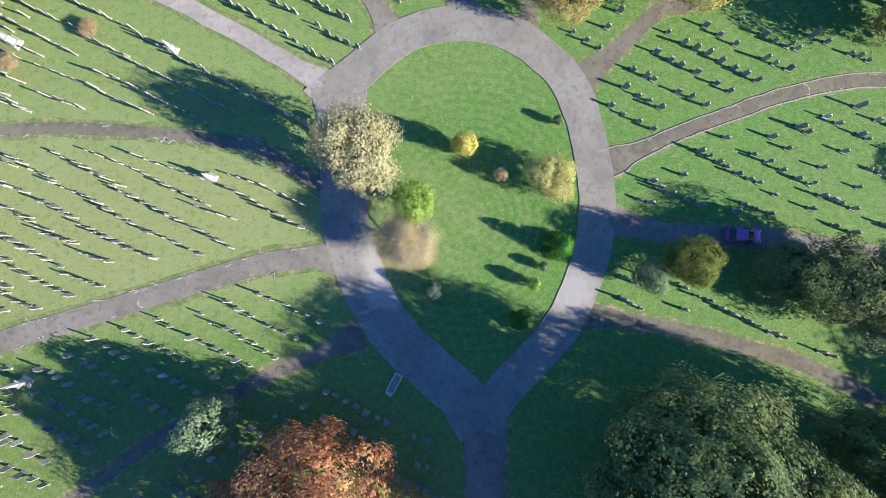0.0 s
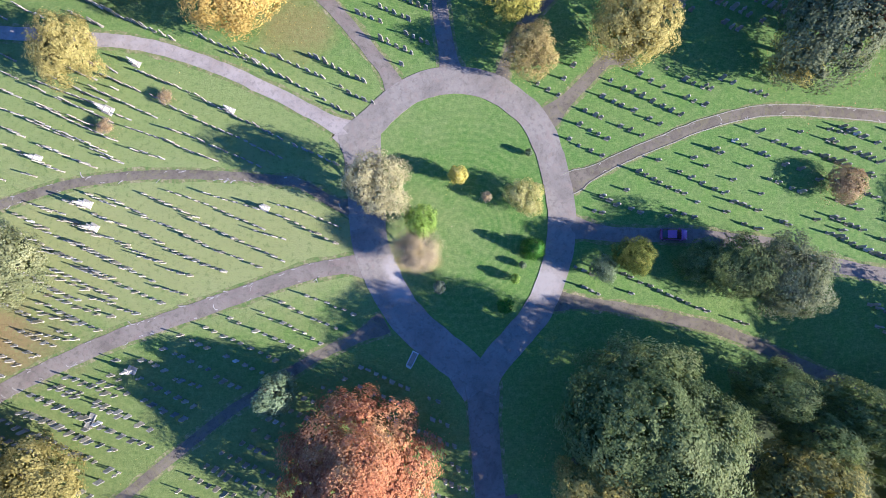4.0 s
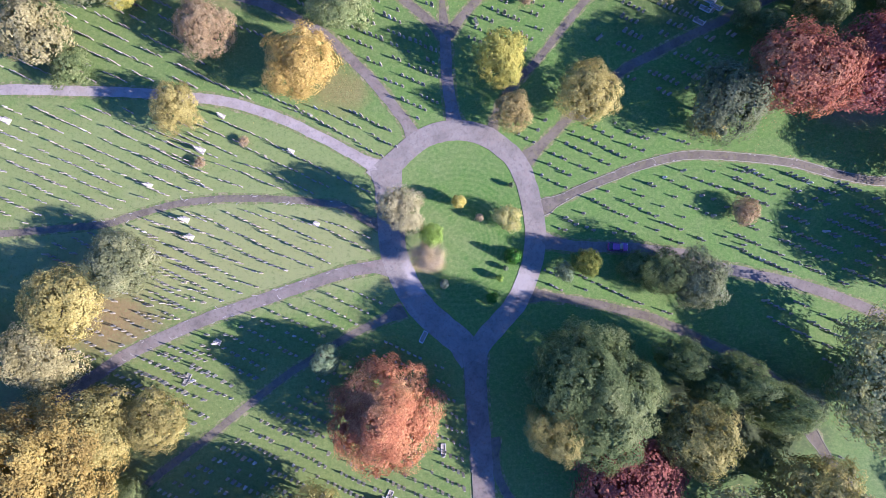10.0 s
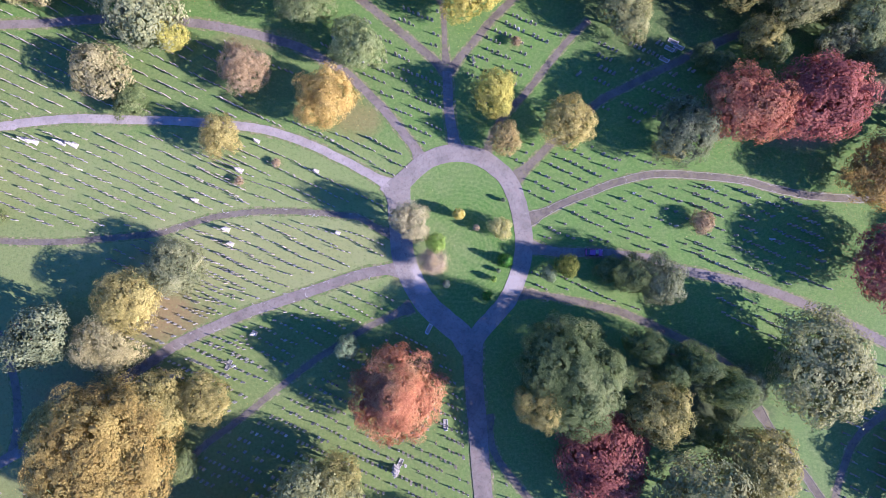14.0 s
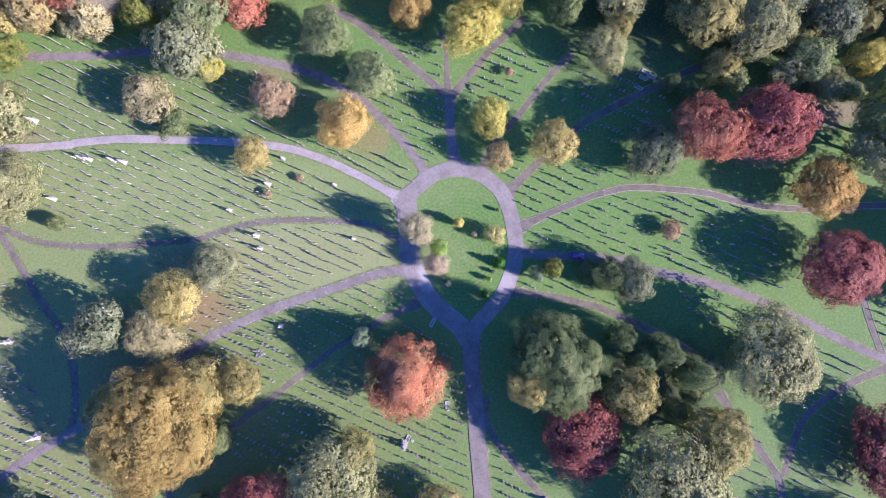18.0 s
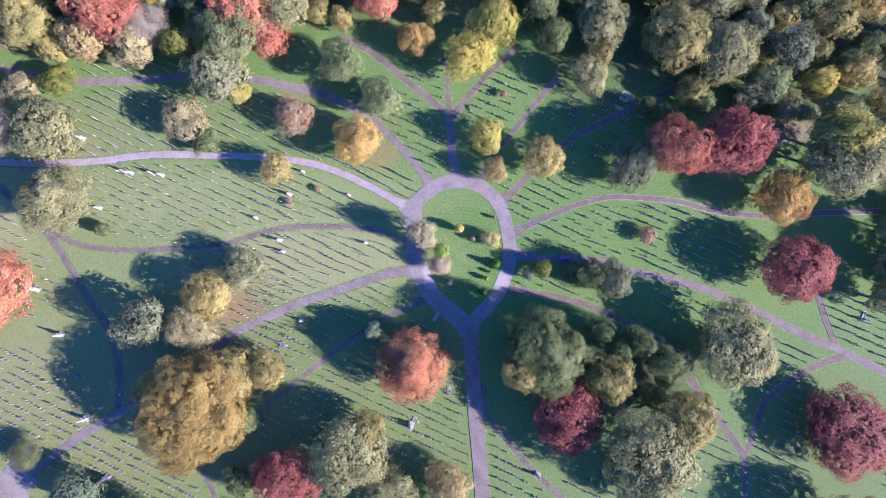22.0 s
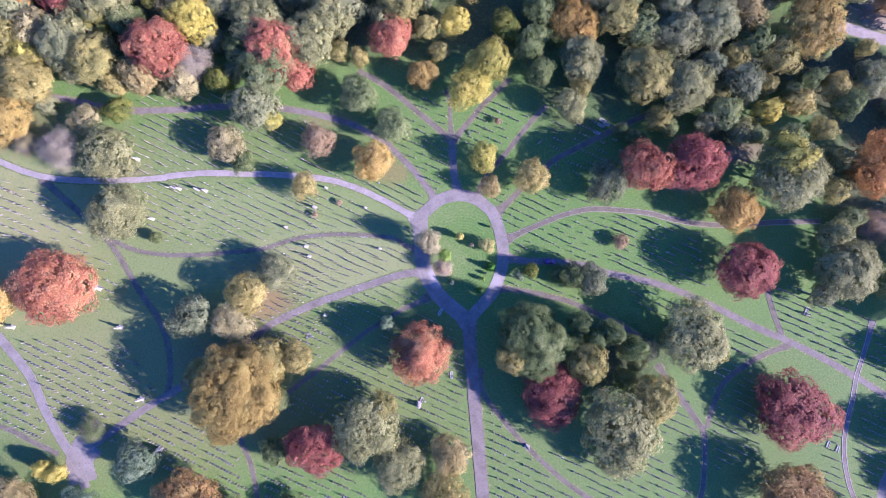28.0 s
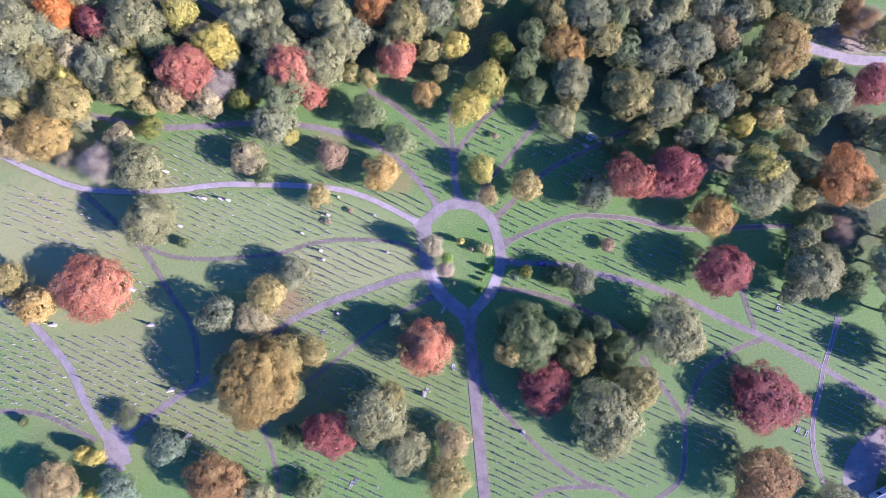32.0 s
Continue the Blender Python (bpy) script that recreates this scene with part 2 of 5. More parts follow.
LEAVES = {
    "straw": ((0.3, 0.275, 0.135), (0.42, 0.385, 0.195), (0.5, 0.46, 0.245)),
    "gold": ((0.52, 0.46, 0.08), (0.70, 0.63, 0.14), (0.76, 0.70, 0.24)),
    "lemon": ((0.35, 0.34, 0.09), (0.53, 0.5, 0.16), (0.61, 0.57, 0.24)),
    "lime": ((0.2, 0.31, 0.04), (0.32, 0.47, 0.07), (0.42, 0.55, 0.12)),
    "leafgreen": ((0.05, 0.16, 0.02), (0.09, 0.26, 0.03), (0.18, 0.36, 0.06)),
    "limedark": ((0.11, 0.15, 0.025), (0.21, 0.24, 0.035), (0.35, 0.33, 0.06)),
    "sage": ((0.13, 0.19, 0.09), (0.22, 0.29, 0.15), (0.31, 0.37, 0.21)),
    "blue": ((0.13, 0.175, 0.125), (0.215, 0.27, 0.195), (0.33, 0.38, 0.28)),
    "bluegreen": ((0.115, 0.138, 0.062), (0.2, 0.228, 0.105), (0.32, 0.345, 0.175)),
    "darkgreen": ((0.098, 0.142, 0.042), (0.172, 0.22, 0.068), (0.29, 0.325, 0.115)),
    "green": ((0.135, 0.178, 0.058), (0.225, 0.272, 0.092), (0.35, 0.385, 0.15)),
    "sagegreen": ((0.165, 0.188, 0.08), (0.275, 0.292, 0.125), (0.39, 0.395, 0.18)),
    "olivegrey": ((0.195, 0.2, 0.074), (0.31, 0.315, 0.115), (0.43, 0.422, 0.165)),
    "olivegold": ((0.195, 0.192, 0.056), (0.33, 0.308, 0.085), (0.48, 0.42, 0.12)),
    "goldolive": ((0.25, 0.222, 0.06), (0.41, 0.352, 0.095), (0.53, 0.462, 0.14)),
    "goldtan": ((0.27, 0.195, 0.048), (0.43, 0.325, 0.075), (0.55, 0.44, 0.11)),
    "amber": ((0.34, 0.24, 0.05), (0.52, 0.38, 0.09), (0.62, 0.48, 0.14)),
    "amberdark": ((0.25, 0.165, 0.042), (0.44, 0.295, 0.062), (0.6, 0.44, 0.095)),
    "tan": ((0.27, 0.215, 0.075), (0.41, 0.335, 0.115), (0.51, 0.43, 0.16)),
    "tanpale": ((0.27, 0.245, 0.1), (0.4, 0.36, 0.15), (0.51, 0.46, 0.205)),
    "yellow": ((0.36, 0.32, 0.045), (0.54, 0.475, 0.075), (0.64, 0.56, 0.12)),
    "yellowgreen": ((0.26, 0.255, 0.045), (0.44, 0.415, 0.07), (0.57, 0.51, 0.1)),
    "orange": ((0.42, 0.14, 0.02), (0.62, 0.25, 0.035), (0.72, 0.37, 0.07)),
    "orangebrown": ((0.36, 0.17, 0.035), (0.52, 0.27, 0.055), (0.6, 0.35, 0.085)),
    "redorange": ((0.34, 0.128, 0.058), (0.53, 0.242, 0.1), (0.63, 0.38, 0.155)),
    "scarlet": ((0.32, 0.11, 0.058), (0.5, 0.205, 0.1), (0.6, 0.32, 0.14)),
    "crimson": ((0.22, 0.072, 0.052), (0.39, 0.135, 0.09), (0.49, 0.215, 0.125)),
    "rust": ((0.23, 0.145, 0.045), (0.37, 0.235, 0.07), (0.47, 0.34, 0.1)),
    "pink": ((0.33, 0.235, 0.11), (0.46, 0.34, 0.165), (0.54, 0.43, 0.22)),
    "rosebare": ((0.42, 0.35, 0.22), (0.55, 0.46, 0.28), (0.66, 0.52, 0.20)),
    "greybare": ((0.27, 0.245, 0.155), (0.36, 0.325, 0.21), (0.44, 0.4, 0.25)),
}
HUE = {"straw": "straw-coloured", "gold": "golden yellow", "lemon": "lemon yellow", "lime": "lime green", "leafgreen": "bright green", "limedark": "yellowish green",
       "sage": "sage green", "blue": "blue-grey", "bluegreen": "blue-green", "darkgreen": "dark green", "green": "mid green", "sagegreen": "grey-green",
       "olivegrey": "olive and grey-green", "olivegold": "olive and gold", "goldolive": "golden olive", "goldtan": "golden tan", "amber": "amber gold",
       "amberdark": "dark amber", "tan": "tan brown", "tanpale": "pale tan", "yellow": "bright yellow", "yellowgreen": "yellow-green", "orange": "bright orange",
       "orangebrown": "orange-brown", "redorange": "orange-red", "scarlet": "scarlet", "crimson": "deep crimson", "rust": "rust brown", "pink": "pinkish tan",
       "rosebare": "thinning rosy", "greybare": "nearly bare grey"}
LEAF = {k: leaf_material("leaves_" + k, *v) for k, v in LEAVES.items()}


# ---- makers ----
def mesh_of(name, verts, faces, mats, smooth=False):
    me = bpy.data.meshes.new(name)
    me.from_pydata([tuple(v) for v in verts], [], faces)
    for m in mats:
        me.materials.append(m)
    if smooth:
        me.polygons.foreach_set("use_smooth", [True] * len(me.polygons))
    me.update()
    return me


def from_bm(name, bm, mat):
    me = bpy.data.meshes.new(name)
    bm.to_mesh(me)
    bm.free()
    me.materials.append(mat)
    return me


def part(name, data, parent, m=None, label=""):
    ob = new(name, data)
    ob.parent = parent
    if m is not None:
        ob.matrix_local = m
    return tagged(ob, label)


def box(bm, x0, y0, z0, x1, y1, z1, bevel=0.0):
    made = bmesh.ops.create_cube(bm, size=1.0, matrix=Matrix.Translation(((x0 + x1) / 2, (y0 + y1) / 2, (z0 + z1) / 2)) @ Matrix.Diagonal((x1 - x0, y1 - y0, z1 - z0, 1)))
    if bevel:
        edges = list({e for v in made["verts"] for e in v.link_edges})
        bmesh.ops.bevel(bm, geom=edges, offset=bevel, segments=1, affect="EDGES")


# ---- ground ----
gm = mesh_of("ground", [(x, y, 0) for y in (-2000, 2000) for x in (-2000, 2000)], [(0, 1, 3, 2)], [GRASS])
ground = tagged(new("ground", gm), "mown green cemetery grass with worn, leaf-strewn and painted-shade patches", "ground", kind="structure")

LINES = []      # sampled centre lines of all ways: (points, half width)


def spline(pts, step=0.9):
    p = [Vector((*q, 0)) for q in pts]
    p = [p[0] * 2 - p[1]] + p + [p[-1] * 2 - p[-2]]
    out = []
    for a, b, c, d in zip(p, p[1:], p[2:], p[3:]):
        n = max(2, int((c - b).length / step))
        for i in range(n):
            t = i / n
            out.append(0.5 * (2 * b + (c - a) * t + (2 * a - 5 * b + 4 * c - d) * t * t + (3 * b - a - 3 * c + d) * t ** 3))
    out.append(p[-2])
    return out


def ribbon(line, offs, rag, seed, flare=0.0):
    """Strip along a line; offs: (sideways, height) across it."""
    verts, faces, n = [], [], len(offs)
    for i, p in enumerate(line):
        wide = flare * math.exp(-max(0.0, (p - line[0]).length - 1.6) / 1.5)
        d = (line[min(i + 1, len(line) - 1)] - line[max(i - 1, 0)]).normalized()
        side = Vector((-d.y, d.x, 0))
        for k, (s, z) in enumerate(offs):
            w = rag * noise.noise(Vector((p.x * 0.55 + seed, p.y * 0.55, 7.0 if s > 0 else 31.0)))
            verts.append(p + side * (s + (w + wide if s > 0 else -w - wide if s < 0 else 0)) + Vector((0, 0, z)))
        if i:
            for k in range(n - 1):
                a = (i - 1) * n + k
                faces.append((a, a + 1, a + n + 1, a + n))
    return verts, faces


ROAD_LABEL = {"asphalt": "worn lavender-grey asphalt cemetery road with patches", "asphalt_pale": "pale worn asphalt cemetery drive between lawns",
              "asphalt_worn": "dark patched asphalt lane leading off the loop", "brown": "narrow brown gravelly cemetery path with grassy rims"}


def road(name, surface, width, edging, pts):
    line = spline(pts)
    k = len(LINES)
    level = 14 - k if k < 3 else 11 - k % 6 if surface != "brown" else k % 5
    z = 0.010 + 0.004 * level
    flare = 0.8 if 2 < k < 17 else 0.4
    h = width / 2
    v, f = ribbon(line, [(-h, -0.05), (-h, z), (-h * 0.5, z + 0.01), (0, z + 0.02), (h * 0.5, z + 0.01), (h, z), (h, -0.05)], 0.10 + 0.02 * width, len(LINES) * 9.7, flare)
    kind = "road" if width > 2.5 else "path"
    ob = new(name, mesh_of(name, v, f, [SURFACE[surface]]))
    tagged(ob, ROAD_LABEL[surface], kind, kind="structure")
    if k > 1:
        a = h + (0.42 if surface == "brown" else 0.50)
        zv = 0.0035 + 0.0002 * k
        v, f = ribbon(line, [(-a, -0.05), (-a, zv), (0, zv), (a, zv), (a, -0.05)], 0.45, k * 5.3, flare)
        part("verge", mesh_of("verge", v, f, [VERGE]), ob, None, "worn dry grass verge")
    LINES.append((np.array([(p.x, p.y) for p in line]), h))
    if edging:
        wide = 0.17 if edging == 3 else 0.13
        for s in (-1, 1):
            if edging == 1 and s > 0 and width > 4:
                continue
            a = h + 0.02
            v, f = ribbon(line, [(s * a, -0.05), (s * a, z + 0.06), (s * (a + wide), z + 0.06), (s * (a + wide), -0.05)], 0.10 + 0.02 * width, (len(LINES) - 1) * 9.7, flare)
            part("kerb", mesh_of("kerb", v, f, [PALE if edging > 2 else RIM if edging > 1 else KERB]), ob, None, "pale stone kerb" if edging > 1 else "low worn stone edging")


road('loop_road', 'asphalt', 4.10, 0, [(-12.1, 19.4), (-8.9, 22.5), (-5.6, 25.4), (-1.8, 27.4), (2.7, 28.0), (7.1, 27.3), (10.9, 25.2), (14.2, 22.0), (16.0, 18.3), (17.1, 14.0), (17.8, 9.6), (17.8, 5.2), (16.8, 0.7), (15.4, -3.1), (13.4, -6.8), (10.0, -10.6), (6.9, -14.0), (5.5, -17.4)])
road('loop_road_west', 'asphalt', 5.20, 0, [(-11.5, 20.6), (-11.0, 17.4), (-10.8, 13.5), (-10.5, 9.1), (-10.2, 4.6), (-9.0, 0.9), (-7.4, -2.8), (-5.0, -6.6), (-1.4, -10.2), (2.6, -13.6), (5.1, -17.4)])
road('south_road', 'asphalt_worn', 4.10, 1, [(5.5, -15.9), (5.8, -24.7), (6.4, -34.3), (6.9, -42.7), (7.7, -53.2), (8.5, -65.8), (9.4, -78.2), (10.4, -90.6)])
road('northwest_road', 'asphalt_pale', 2.00, 0, [(-12.0, 19.6), (-13.9, 20.4), (-12.8, 20.4), (-16.4, 22.6), (-21.0, 25.2), (-25.6, 27.6), (-30.2, 29.9), (-34.7, 31.7), (-39.3, 33.3), (-43.9, 34.4), (-49.4, 35.1), (-61.4, 36.2), (-73.9, 36.7), (-86.4, 37.0), (-98.8, 36.0), (-99.4, 35.6), (-112.2, 34.9), (-129.2, 35.0), (-144.1, 37.2), (-159.1, 43.3), (-172.0, 49.6), (-184.9, 55.3)])
road('west_path', 'brown', 1.35, 0, [(-11.1, 9.4), (-14.9, 10.1), (-20.2, 13.2), (-25.6, 14.0), (-30.2, 14.5), (-34.7, 14.8), (-39.2, 14.9), (-43.7, 14.9), (-48.2, 14.5), (-52.7, 13.9), (-57.1, 12.8), (-61.6, 11.5), (-66.0, 10.2), (-75.8, 9.4), (-86.4, 8.6), (-99.2, 8.8), (-109.8, 10.7), (-119.4, 15.2)])
road('west_road', 'asphalt_worn', 2.35, 0, [(-9.3, 0.8), (-13.3, 1.1), (-17.7, 0.6), (-23.2, -0.9), (-29.3, -2.9), (-35.3, -4.8), (-41.3, -6.8), (-47.3, -8.8), (-60.9, -14.8), (-67.3, -18.9), (-77.9, -25.6), (-88.4, -33.2), (-96.8, -38.6), (-105.1, -43.4), (-114.5, -49.8), (-124.8, -57.2)])
road('southwest_path', 'brown', 1.45, 0, [(-8.1, -7.2), (-13.0, -9.6), (-17.9, -11.7), (-22.7, -14.5), (-26.8, -17.0), (-32.1, -20.4), (-47.2, -32.0), (-54.7, -37.5), (-64.2, -45.6), (-72.6, -53.3), (-69.5, -62.7), (-67.2, -74.1), (-66.4, -88.4)])
road('far_west_path', 'brown', 1.80, 0, [(-142.0, 36.1), (-131.2, 26.2), (-123.7, 19.2), (-119.4, 14.8), (-115.1, 9.1), (-110.8, 1.8), (-106.5, -5.3), (-100.7, -13.9), (-97.5, -23.5), (-96.8, -33.0), (-98.4, -40.2)])
road('southwest_road', 'asphalt', 2.70, 1, [(-183.2, -0.6), (-172.7, -4.0), (-162.1, -10.7), (-151.4, -22.3), (-143.9, -31.9), (-138.5, -43.4), (-133.1, -52.9), (-127.8, -61.2), (-124.4, -69.5)])
road('southwest_lane', 'brown', 1.60, 0, [(-181.9, -46.1), (-169.5, -46.4), (-159.1, -47.1), (-150.8, -49.3), (-142.4, -53.7), (-133.7, -58.0)])
road('southeast_path', 'brown', 1.60, 0, [(8.4, -32.2), (10.1, -40.7), (15.3, -48.2), (20.5, -54.6), (28.7, -63.2), (39.1, -72.4), (48.5, -78.4), (58.0, -81.2), (65.3, -85.9), (71.3, -94.3)])
road('south_lane', 'brown', 1.60, 0, [(24.9, -86.9), (31.4, -81.5), (39.9, -79.7), (50.6, -79.7)])
road('east_road', 'asphalt_worn', 2.10, 0, [(18.1, 6.1), (21.3, 5.4), (25.7, 4.6), (30.8, 4.4), (36.0, 4.2), (43.0, 3.3), (49.8, 2.3), (49.1, 1.2), (59.9, -1.2), (70.7, -3.8), (81.5, -7.7), (94.3, -13.8), (105.0, -19.4), (115.7, -24.2), (128.5, -30.7), (139.1, -36.9), (149.6, -43.6), (162.2, -51.7), (178.9, -63.8)])
road('northeast_path', 'brown', 1.50, 2, [(19.0, 12.1), (20.6, 12.9), (23.9, 14.4), (28.4, 16.4), (33.6, 18.4), (38.8, 20.4), (44.7, 21.9), (50.3, 22.6), (58.6, 22.1), (69.5, 20.8), (78.2, 18.5), (87.0, 16.8), (100.2, 16.1), (113.5, 16.9), (131.2, 17.1)])
road('short_east_path', 'brown', 1.60, 0, [(15.6, -4.7), (19.7, -5.1), (23.8, -5.7), (30.1, -6.9), (35.1, -8.2), (40.8, -9.8), (50.8, -14.4), (58.2, -18.0), (65.6, -22.9)])
road('north_east_lane', 'brown', 1.75, 0, [(16.1, 21.8), (18.1, 23.6), (20.7, 26.0), (25.6, 30.6), (28.7, 31.2), (35.1, 39.0), (44.0, 43.9), (55.2, 49.3), (66.5, 54.5), (80.0, 59.0)])
road('north_road', 'asphalt_worn', 2.30, 0, [(2.7, 27.8), (2.2, 30.1), (1.1, 36.9), (0.8, 42.4), (0.7, 47.5)])
road('north_west_lane', 'brown', 1.80, 0, [(0.6, 46.9), (-1.9, 49.8), (-6.2, 53.6), (-12.7, 59.2), (-18.1, 63.8), (-23.9, 68.3), (-32.2, 72.9)])
road('north_track', 'brown', 1.10, 0, [(0.5, 49.1), (0.2, 54.6), (-0.1, 62.4), (-1.6, 65.8)])
road('north_lane', 'brown', 1.70, 0, [(1.1, 46.9), (2.9, 49.7), (6.9, 54.3), (11.5, 59.8), (16.4, 64.6), (21.6, 69.5)])
road('narrow_path', 'brown', 1.50, 0, [(9.6, 26.9), (10.4, 30.7), (13.5, 36.3), (18.7, 41.7), (24.4, 48.7), (30.0, 55.3), (34.6, 59.7)])
road('north_north_west_path', 'asphalt_worn', 2.00, 0, [(-5.8, 26.3), (-7.5, 29.9), (-14.1, 38.3), (-19.5, 43.9), (-23.8, 47.9), (-30.2, 51.5), (-34.6, 53.8), (-43.2, 56.4), (-49.7, 58.0), (-58.4, 59.5), (-69.3, 60.8), (-82.2, 60.5), (-90.9, 59.8), (-99.5, 59.5), (-110.3, 59.4), (-118.9, 60.4), (-129.6, 62.8), (-140.4, 64.9), (-151.1, 67.9), (-164.0, 71.4), (-181.2, 75.4)])
road('east_lane', 'brown', 1.60, 1, [(111.8, 2.1), (110.6, -4.4), (111.0, -8.8), (112.7, -15.3), (115.1, -22.9)])
road('kerbed_lane', 'asphalt_worn', 1.30, 3, [(147.7, -18.2), (144.5, -27.8), (140.8, -37.4), (139.0, -44.8), (136.1, -54.3), (134.8, -63.8), (136.0, -74.3), (138.9, -82.7), (142.1, -94.2)])
road('branch_path', 'brown', 1.70, 0, [(117.8, -26.1), (108.9, -29.2), (102.2, -32.6), (93.8, -38.8), (90.0, -45.8), (87.2, -54.1)])
road('east_wood_path', 'brown', 1.60, 1, [(70.7, -31.9), (73.7, -36.9), (77.8, -42.7), (83.1, -50.5), (86.1, -56.2), (85.9, -65.7), (84.0, -77.1), (78.2, -82.5), (71.7, -86.1)])
road('junction_apron', 'asphalt', 9.00, 0, [(-123.3, -54.6), (-126.8, -59.8), (-125.2, -67.5)])
road('forecourt', 'asphalt', 13.00, 0, [(179.1, -61.7), (161.2, -67.6), (153.0, -75.8), (151.0, -90.3)])
road('car_park_road', 'asphalt_pale', 4.00, 0, [(140.9, 88.2), (148.7, 85.9), (157.6, 83.0), (166.6, 82.0), (189.3, 80.8)])
road('wood_track', 'brown', 2.00, 0, [(-99.8, 113.1), (-94.4, 107.8), (-87.8, 103.2)])


def cracks(name, n, reach, seed):
    """Pale mended cracks that wander along both edges of a way, as one thin mesh."""
    rng = random.Random(seed)
    way = bpy.data.objects[name]
    pts, h = LINES[[o.name for o in scene.collection.objects if o.get("category") in ("road", "path")].index(name)]
    top = max(v.co.z for v in way.data.vertices)
    verts, faces = [], []
    for _ in range(n):
        i = rng.randrange(3, int(len(pts) * reach))
        d = Vector(pts[i + 1] - pts[i]).normalized()
        side = Vector((-d.y, d.x))
        p = Vector(pts[i]) + side * h * rng.choice((-1, 1)) * rng.uniform(0.70, 0.97)
        a = math.atan2(d.y, d.x) + rng.uniform(-0.5, 0.5)
        bend, wide = rng.uniform(-0.9, 0.9), rng.uniform(0.03, 0.07)
        steps = rng.randrange(3, 7)
        k = len(verts)
        for j in range(steps):
            q = Vector((-math.sin(a), math.cos(a))) * wide * (0.4 + rng.random())
            verts += [(p.x + q.x, p.y + q.y, top + 0.006), (p.x - q.x, p.y - q.y, top + 0.006)]
            p = p + Vector((math.cos(a), math.sin(a))) * 0.22
            a += bend * 0.35 + rng.uniform(-0.35, 0.35)
        faces += [(k + 2 * j, k + 2 * j + 1, k + 2 * j + 3, k + 2 * j + 2) for j in range(steps - 1)]
    part("mended_cracks", mesh_of("mended_cracks", verts, faces, [PALE]), way, None, "pale wandering mended cracks")


cracks("west_road", 80, 0.62, 3)
cracks("northeast_path", 30, 0.75, 5)
cracks("west_path", 30, 0.55, 8)

# ---- trees ----
def unit_dirs(rng, n, low=-1.0):
    z = rng.uniform(low, 1, n)
    a = rng.uniform(0, 2 * np.pi, n)
    r = np.sqrt(1 - z * z)
    return np.stack([r * np.cos(a), r * np.sin(a), z], 1)


def leaf_blades(rng, centres, normals, size):
    n = len(centres)
    ref = rng.normal(size=(n, 3))
    u = np.cross(normals, ref)
    u /= np.linalg.norm(u, axis=1)[:, None]
    w = np.cross(normals, u)
    s = size * rng.uniform(0.6, 1.35, (n, 1))
    v = np.empty((n, 3, 3))
    v[:, 0] = centres - u * s
    v[:, 1] = centres + (u * 0.6 - w * 0.8) * s - normals * s * 0.2
    v[:, 2] = centres + (u * 0.6 + w * 0.8) * s - normals * s * 0.2
    return v.reshape(-1, 3), np.arange(n * 3).reshape(-1, 3)


